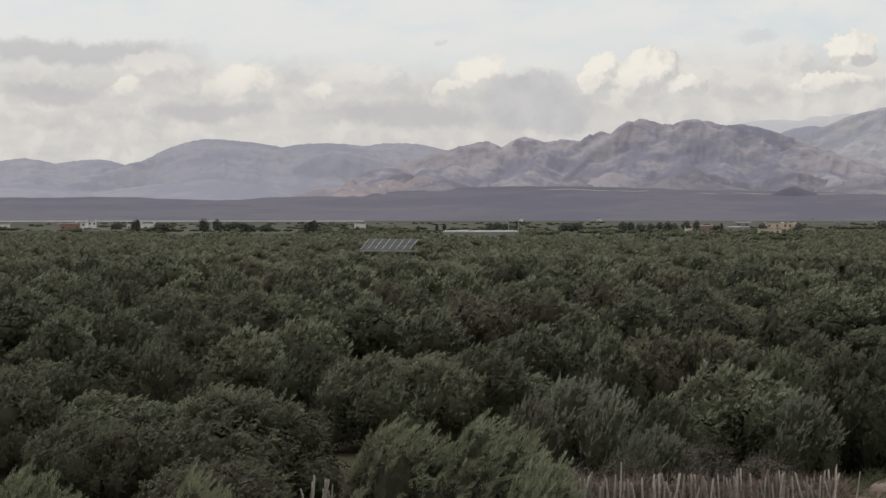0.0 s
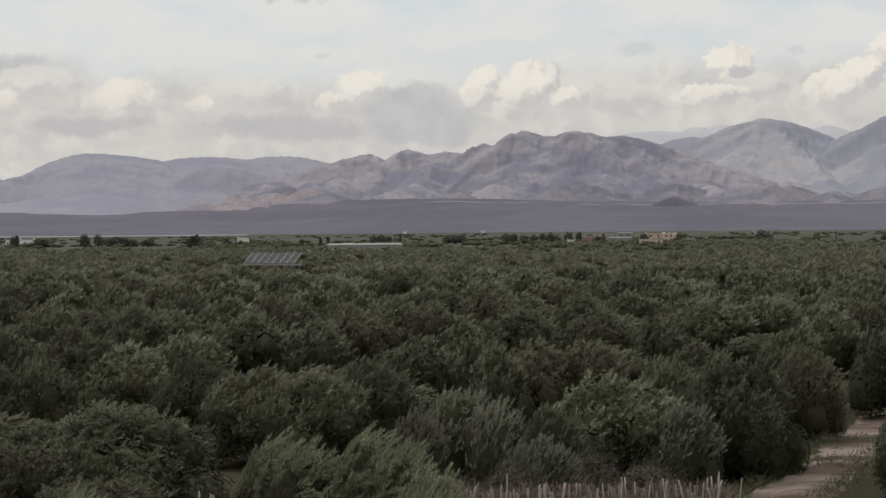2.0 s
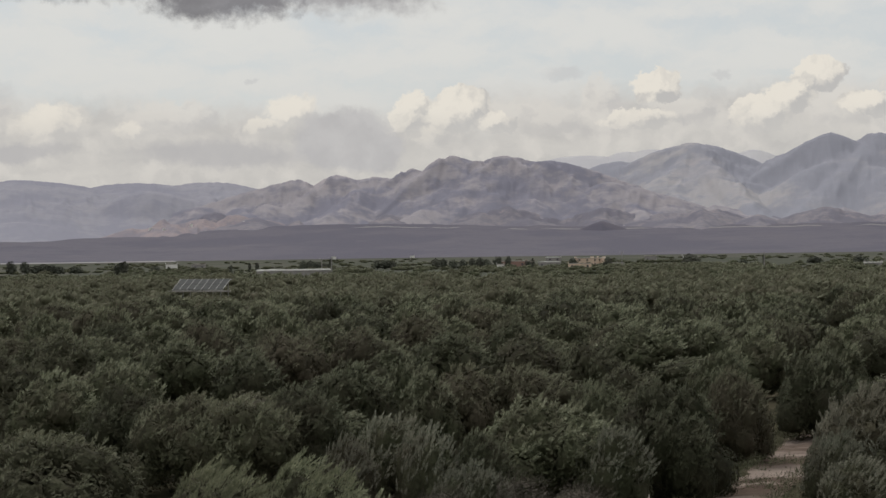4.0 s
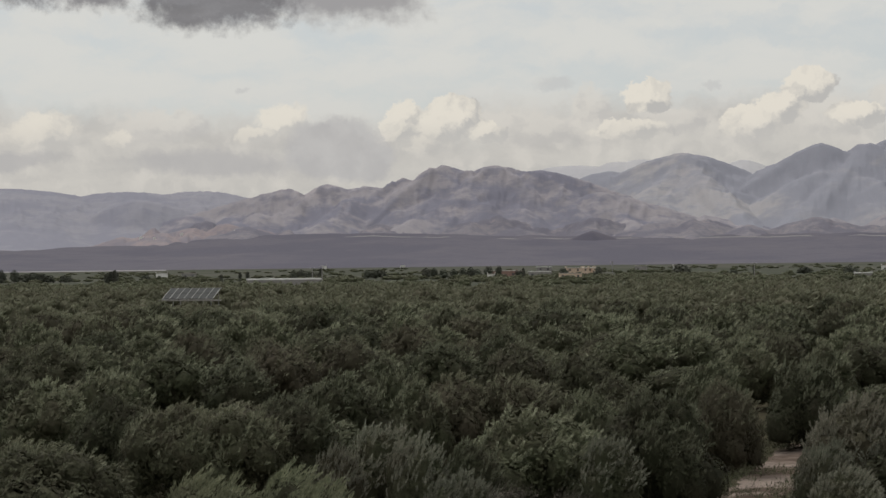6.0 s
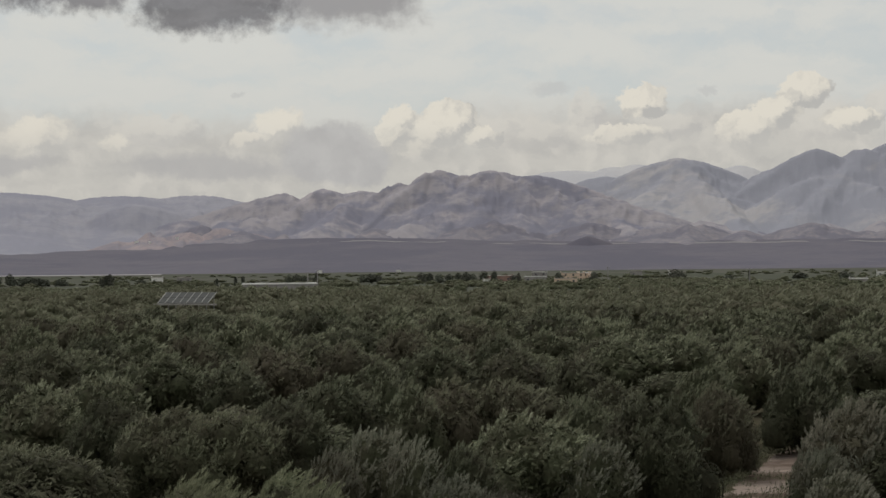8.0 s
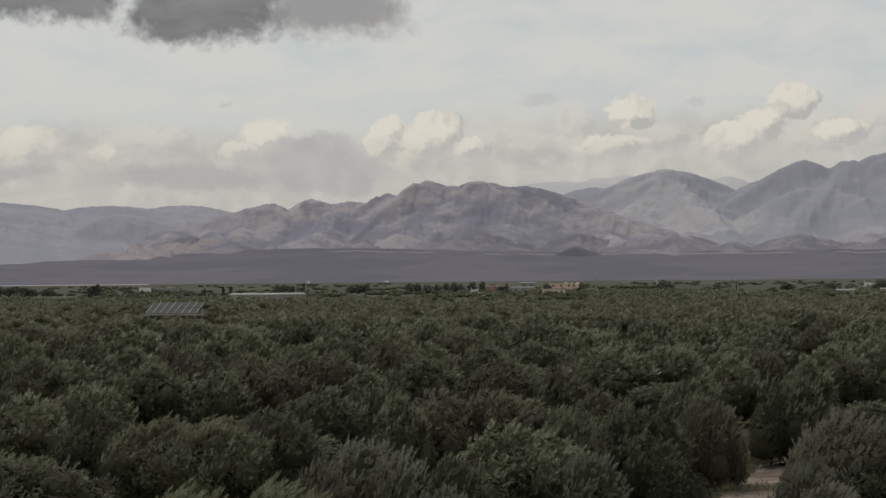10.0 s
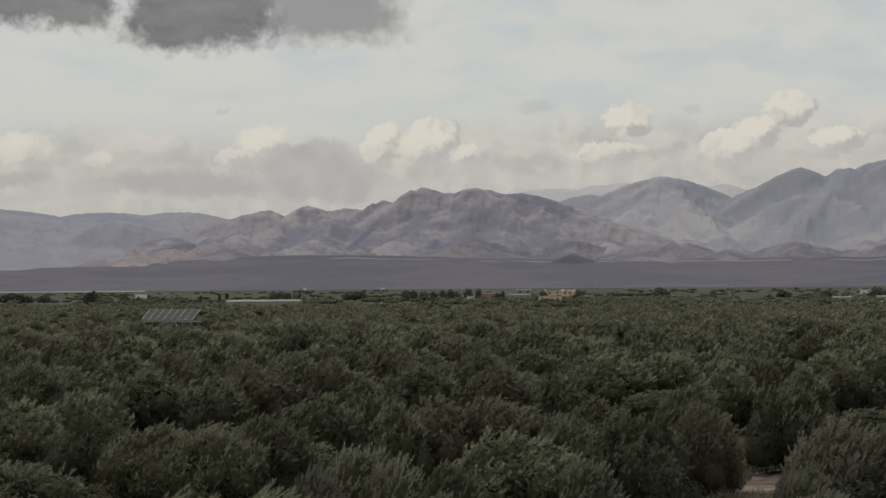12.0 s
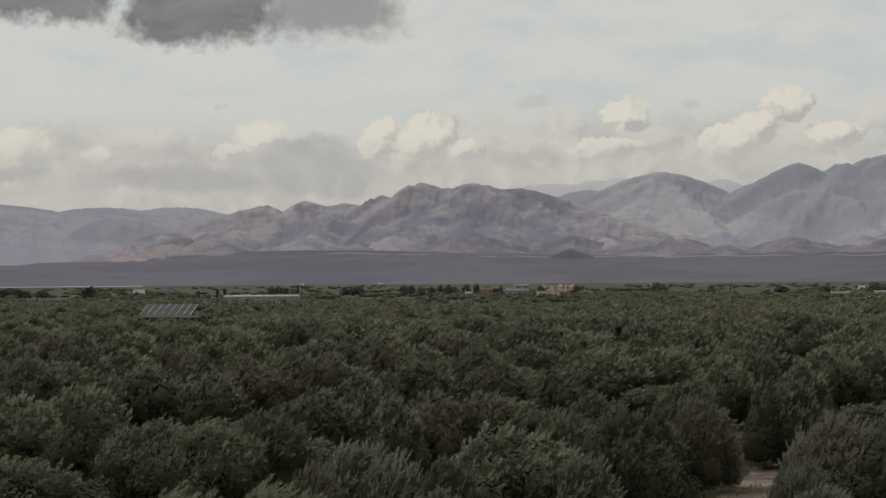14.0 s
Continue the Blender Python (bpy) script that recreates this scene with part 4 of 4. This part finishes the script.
GREYWALL = plain_paint("grey_block_wall", (0.24, 0.228, 0.22), 0.9, 0.2)
ROOFTOP = plain_paint("dusty_roof", (0.34, 0.31, 0.28), 0.9, 0.2)
SHUTTER = plain_paint("dark_window", (0.04, 0.04, 0.045), 0.4, 0.2)


build_solar()
HEDGES = []


def house(x, across, tall, deep, dist, wall, label, storeys=1, turn=0.0, roof=None):
    """A flat-roofed house: walls with parapet, roof slab, door and windows."""
    tall = max(tall - 1.1, 2.4)
    if deep > 1:
        for k in range(int(across / 3) + 3):
            hx, hy, _ = at((x - 784) * U, dist - rng.uniform(14, 30))
            HEDGES.append((dist, hx + rng.uniform(-0.75, 0.75) * (across + 6), hy))
    root = tagged(new("house"), label, "house")
    root.matrix_basis = Matrix.Translation(at((x - 784) * U, dist, 0)) @ Matrix.Rotation(radians(-(x - 784) * U + turn), 4, "Z")
    part("wall", slab(across, deep, tall, 0, 0, tall / 2 - 0.1, 0.06), wall, root)
    part("roof", slab(across + 0.5, deep + 0.5, 0.35, 0, 0, tall + 0.05, 0.05), roof or ROOFTOP, root)
    for side in (-1, 1):
        part("parapet", slab(0.3, deep + 0.3, 0.7, side * (across / 2 - 0.1), 0, tall + 0.55), wall, root)
    part("door", slab(1.3, 0.12, 2.2, across * 0.1, -deep / 2 - 0.03, 1.1), SHUTTER, root)
    n = max(2, int(across / 4))
    for level in range(storeys):
        for k in range(n):
            wx = -across / 2 + across * (k + 0.5) / n
            if level or abs(wx - across * 0.1) > 1.4:
                win = part("window", slab(1.2, 0.10, 1.3, wx, -deep / 2 - 0.03, tall * (level + 0.55) / storeys), SHUTTER, root)
                part("sill", slab(1.5, 0.25, 0.12, wx, -deep / 2 - 0.08, tall * (level + 0.55) / storeys - 0.72), wall, win)
    return root


LOW = "low flat-roofed white house beyond the orchard"
house(18, 11, 5.6, 7, 1320, WHITE, LOW)
house(130, 13, 6.6, 9, 1180, REDMUD, "red mud-walled farm building with a flat roof", 1, 12)
house(152, 7, 7.4, 7, 1200, WHITE, "two-storey whitewashed house beside a red farm building", 2, -8)
house(169, 6, 8.0, 6, 1230, WHITE, "small whitewashed house with flat roof", 2, 6)
house(236, 5, 6.2, 5, 1220, WHITE, LOW)
house(266, 9, 6.3, 6, 1230, WHITE, LOW, 1, 10)
house(190, 24, 3.6, 1, 1050, GREYWALL, "long low grey block wall at the village edge")
house(637, 8, 6.0, 6, 1250, WHITE, LOW)
house(684, 10, 5.6, 6, 1260, GREYWALL, "low grey farmhouse among trees")
house(921, 6, 7.2, 5, 2300, WHITE, "far white house on the plain")
house(1060, 6, 6.6, 5, 2400, WHITE, "far white house on the plain")
house(1238, 17, 5.4, 9, 1150, REDMUD, "pinkish mud-walled farm with a flat roof", 1, -6)
house(1216, 4, 4.8, 4, 980, WHITE, "small white hut among the olives")
house(1262, 9, 5.0, 7, 1180, REDMUD, "low red mud farm building", 1, 10)
house(1310, 10, 7.3, 7, 1200, GREYWALL, "grey farmhouse with a white roof edge", 2, 0, WHITE)
house(1302, 13, 5.2, 5, 1080, GREYWALL, "low shed with a pale roof", 1, 0, WHITE)
house(1368, 15, 6.6, 9, 1180, CREAM, "large cream and orange farmhouse with a flat roof", 2, 5)
house(1388, 8, 6.6, 8, 1190, CREAM, "cream annex of a farmhouse with a pale roof", 2, -14, WHITE)
house(1356, 13, 4.4, 1, 1020, CREAM, "cream courtyard wall before a farmhouse")
house(1480, 9, 6.4, 6, 1400, GREYWALL, "low grey house far over the groves")
house(1542, 6, 6.4, 6, 1400, WHITE, LOW)
house(1905, 10, 5.8, 7, 1250, WHITE, LOW)
house(1945, 14, 4.6, 6, 900, GREYWALL, "low shed with a pale roof", 1, 0, WHITE)
house(1862, 8, 4.4, 5, 880, GREYWALL, "low shed with a pale roof", 1, 6, WHITE)

stand("village_hedges", HEDGES, 4, 26, 3, 0.9, 0.42, 0.66, "dark low hedges and shrubs round the village houses")


def build_basin():
    root = tagged(new("irrigation_basin"), "raised irrigation basin with pale concrete walls", "basin")
    root.matrix_basis = Matrix.Translation(at((850 - 784) * U, 700, 0)) @ Matrix.Rotation(radians(-1.2), 4, "Z")
    for name, sx, sy, cx, cy in (("wall", 28, 0.5, 0, -9), ("wall", 28, 0.5, 0, 9), ("wall", 0.5, 17.4, -13.7, 0), ("wall", 0.5, 17.4, 13.7, 0)):
        part(name, slab(sx, sy, 4.9, cx, cy, 2.3, 0.05), GREYWALL, root)
    for sx, sy, cx, cy in ((28.6, 0.9, 0, -9), (28.6, 0.9, 0, 9)):
        part("coping", slab(sx, sy, 0.45, cx, cy, 4.95, 0.05), WHITE, root)


build_basin()

# ---- dark village trees ----
def kind_of_tree(name, radius, tall, lobes, label, slim=False):
    return tree(name, rng, radius, tall, lobes, 60, 8, 0.9, 0.35, 0.5, 0.12, DARK_LEAF, 1, label, "tree", 0.3, slim)


round_tree = kind_of_tree("broadleaf_tree", 4.0, 8.0, 12, "dark broad-crowned tree at the village edge")
slim_tree = kind_of_tree("cypress", 1.7, 9.0, 6, "dark slender cypress near the farm buildings", True)
placed = set()


def village_tree(ob, x, up, across, dist):
    """A tree whose top shows at that heading and rise (units of U)."""
    tall = EYE.z - dist * math.tan(radians((up - 380) * U))
    wide = (8.0, 8.0) if ob is round_tree else (3.4, 9.0)
    m = Matrix.Translation(at((x - 784) * U, dist)) @ Matrix.Rotation(rng.uniform(0, 6.28), 4, "Z") @ Matrix.Diagonal((across / wide[0], across / wide[0], tall / wide[1], 1))
    if ob.name in placed:
        return copy_sized(ob, m)
    placed.add(ob.name)
    ob.matrix_basis = m
    return ob


for x, up, across in ((363, 386, 6.5), (386, 387, 6.5), (404, 394, 9), (418, 392, 10), (433, 394, 9), (446, 397, 6), (470, 397, 6), (478, 398, 5),
                      (610, 399, 6), (285, 394, 9), (296, 394, 7), (212, 391, 7), (243, 389, 5), (1012, 393, 8), (998, 394, 6), (1024, 395, 6)):
    village_tree(round_tree, x, up, across * 1.2, 1150)
for x, up, across in ((870, 388, 5), (880, 391, 6), (893, 393, 7), (905, 395, 7), (950, 407, 8), (1104, 389, 6), (1118, 392, 7), (1136, 391, 7),
                      (1150, 391, 6), (1166, 392, 7), (1182, 390, 6), (1196, 392, 7), (1212, 389, 6), (1229, 388, 6), (1268, 396, 7), (1405, 392, 7),
                      (1345, 393, 8), (1546, 388, 9), (1560, 392, 8), (1640, 398, 9), (1760, 396, 9), (1842, 396, 8), (1920, 390, 12), (1945, 390, 12), (935, 403, 9)):
    village_tree(round_tree, x + rng.uniform(-4, 4), up + rng.uniform(0, 4), across * rng.uniform(0.8, 1.4), rng.uniform(1050, 1180))
for x, up, across in ((549, 394, 4), (556, 392, 5), (541, 398, 3), (740, 401, 2.6), (773, 398, 2.2), (786, 397, 2.4), (729, 417, 1.4), (1273, 396, 2.4), (248, 390, 3), (915, 393, 2.4), (1676, 396, 1.6)):
    village_tree(slim_tree, x, up, across, 1000)


def mast(x, up, dist):
    """A slim concrete power pole with a cross arm."""
    tall = EYE.z - dist * math.tan(radians((up - 380) * U))
    root = tagged(new("power_pole"), "pale concrete power pole standing over the trees", "pole")
    root.matrix_basis = Matrix.Translation(at((x - 784) * U, dist))
    bm = bmesh.new()
    tube(bm, [Vector((0, 0, -0.4)), Vector((0, 0, tall * 0.5)), Vector((0, 0, tall))], [0.3, 0.24, 0.17], 8)
    part("shaft", bm, GREYWALL, root)
    part("cross_arm", slab(2.4, 0.16, 0.16, 0, 0, tall - 0.5), ALU, root)
    for k in (-1, 0, 1):
        part("insulator", slab(0.14, 0.14, 0.3, k * 1.0, 0, tall - 0.28), WHITE, root)


mast(917, 387, 900)
mast(900, 390, 905)
mast(1677, 390, 900)
mast(1430, 385, 1000)


# ---- dry bushes behind the fence ----
GREYTWIG = leaves("dry_grey_twigs", (0.045, 0.040, 0.032, 1), (0.17, 0.15, 0.125, 1), (0.09, 0.075, 0.06, 1))


def dry_bush(x, y, across, tall, seed):
    g2 = np.random.default_rng(seed)
    root = tagged(new("dry_bush"), "half-dry grey-brown bush behind the stake fence", "bush")
    root.matrix_basis = Matrix.Translation((x, y, land(x, y)))
    c, r = crown_shape(g2, across / 2, tall, 9)
    twigs = foliage(g2, c, r, 420, 0.55, sprig(8, 0.2, 0.016, g2), depth=(0.5, 1.1), wind=1.2, scatter=1.0)
    loose("crown", np.concatenate([twigs, tufts(g2, c, r, 1600, 0.16, depth=(0.6, 1.1), jitter=0.6, slim=0.12)]), GREYTWIG, root)
    for k in range(5):
        bm = bmesh.new()
        a = k * 1.3 + g2.random()
        tube(bm, [Vector((0, 0, -0.1)), Vector((math.cos(a) * across * 0.15, math.sin(a) * across * 0.15, tall * 0.4)),
                  Vector((math.cos(a) * across * 0.32, math.sin(a) * across * 0.32, tall * 0.8))], [0.06, 0.04, 0.012], 5)
        part("stem", bm, BARK, root)


dry_bush(10.2, 70.4, 3.0, 2.3, 41)
dry_bush(7.0, 70.2, 2.6, 2.0, 42)
dry_bush(12.6, 70.6, 2.8, 2.0, 43)
dry_bush(4.6, 69.8, 2.2, 1.7, 44)


# ---- houses on the far slopes ----
def hill_house(sheet, x, dist, across, tall, label):
    """A small white house on a far slope, sunk a little into the ground."""
    head = (x - 784) * U
    z = float(LAND[sheet](np.array([[head]]), np.array([[float(dist)]]))[0, 0])
    root = tagged(new("house"), label, "house")
    root.matrix_basis = Matrix.Translation(at(head, dist, z)) @ Matrix.Rotation(radians(-head), 4, "Z")
    part("wall", slab(across, across * 0.7, tall + 3, 0, 0, tall / 2 - 1.5, 0.1), WHITE, root)
    part("roof", slab(across + 0.4, across * 0.7 + 0.4, 0.5, 0, 0, tall + 0.2, 0.05), WHITE, root)


SLOPE_HOUSE = "small white house far off on the red slopes"
hill_house("red_hills_backdrop", 602, 4015, 9, 4, SLOPE_HOUSE)
hill_house("red_hills_backdrop", 672, 4030, 7, 5, SLOPE_HOUSE)
hill_house("red_hills_backdrop", 768, 4040, 12, 4, SLOPE_HOUSE)
hill_house("red_hills_backdrop", 625, 3998, 6, 4, SLOPE_HOUSE)
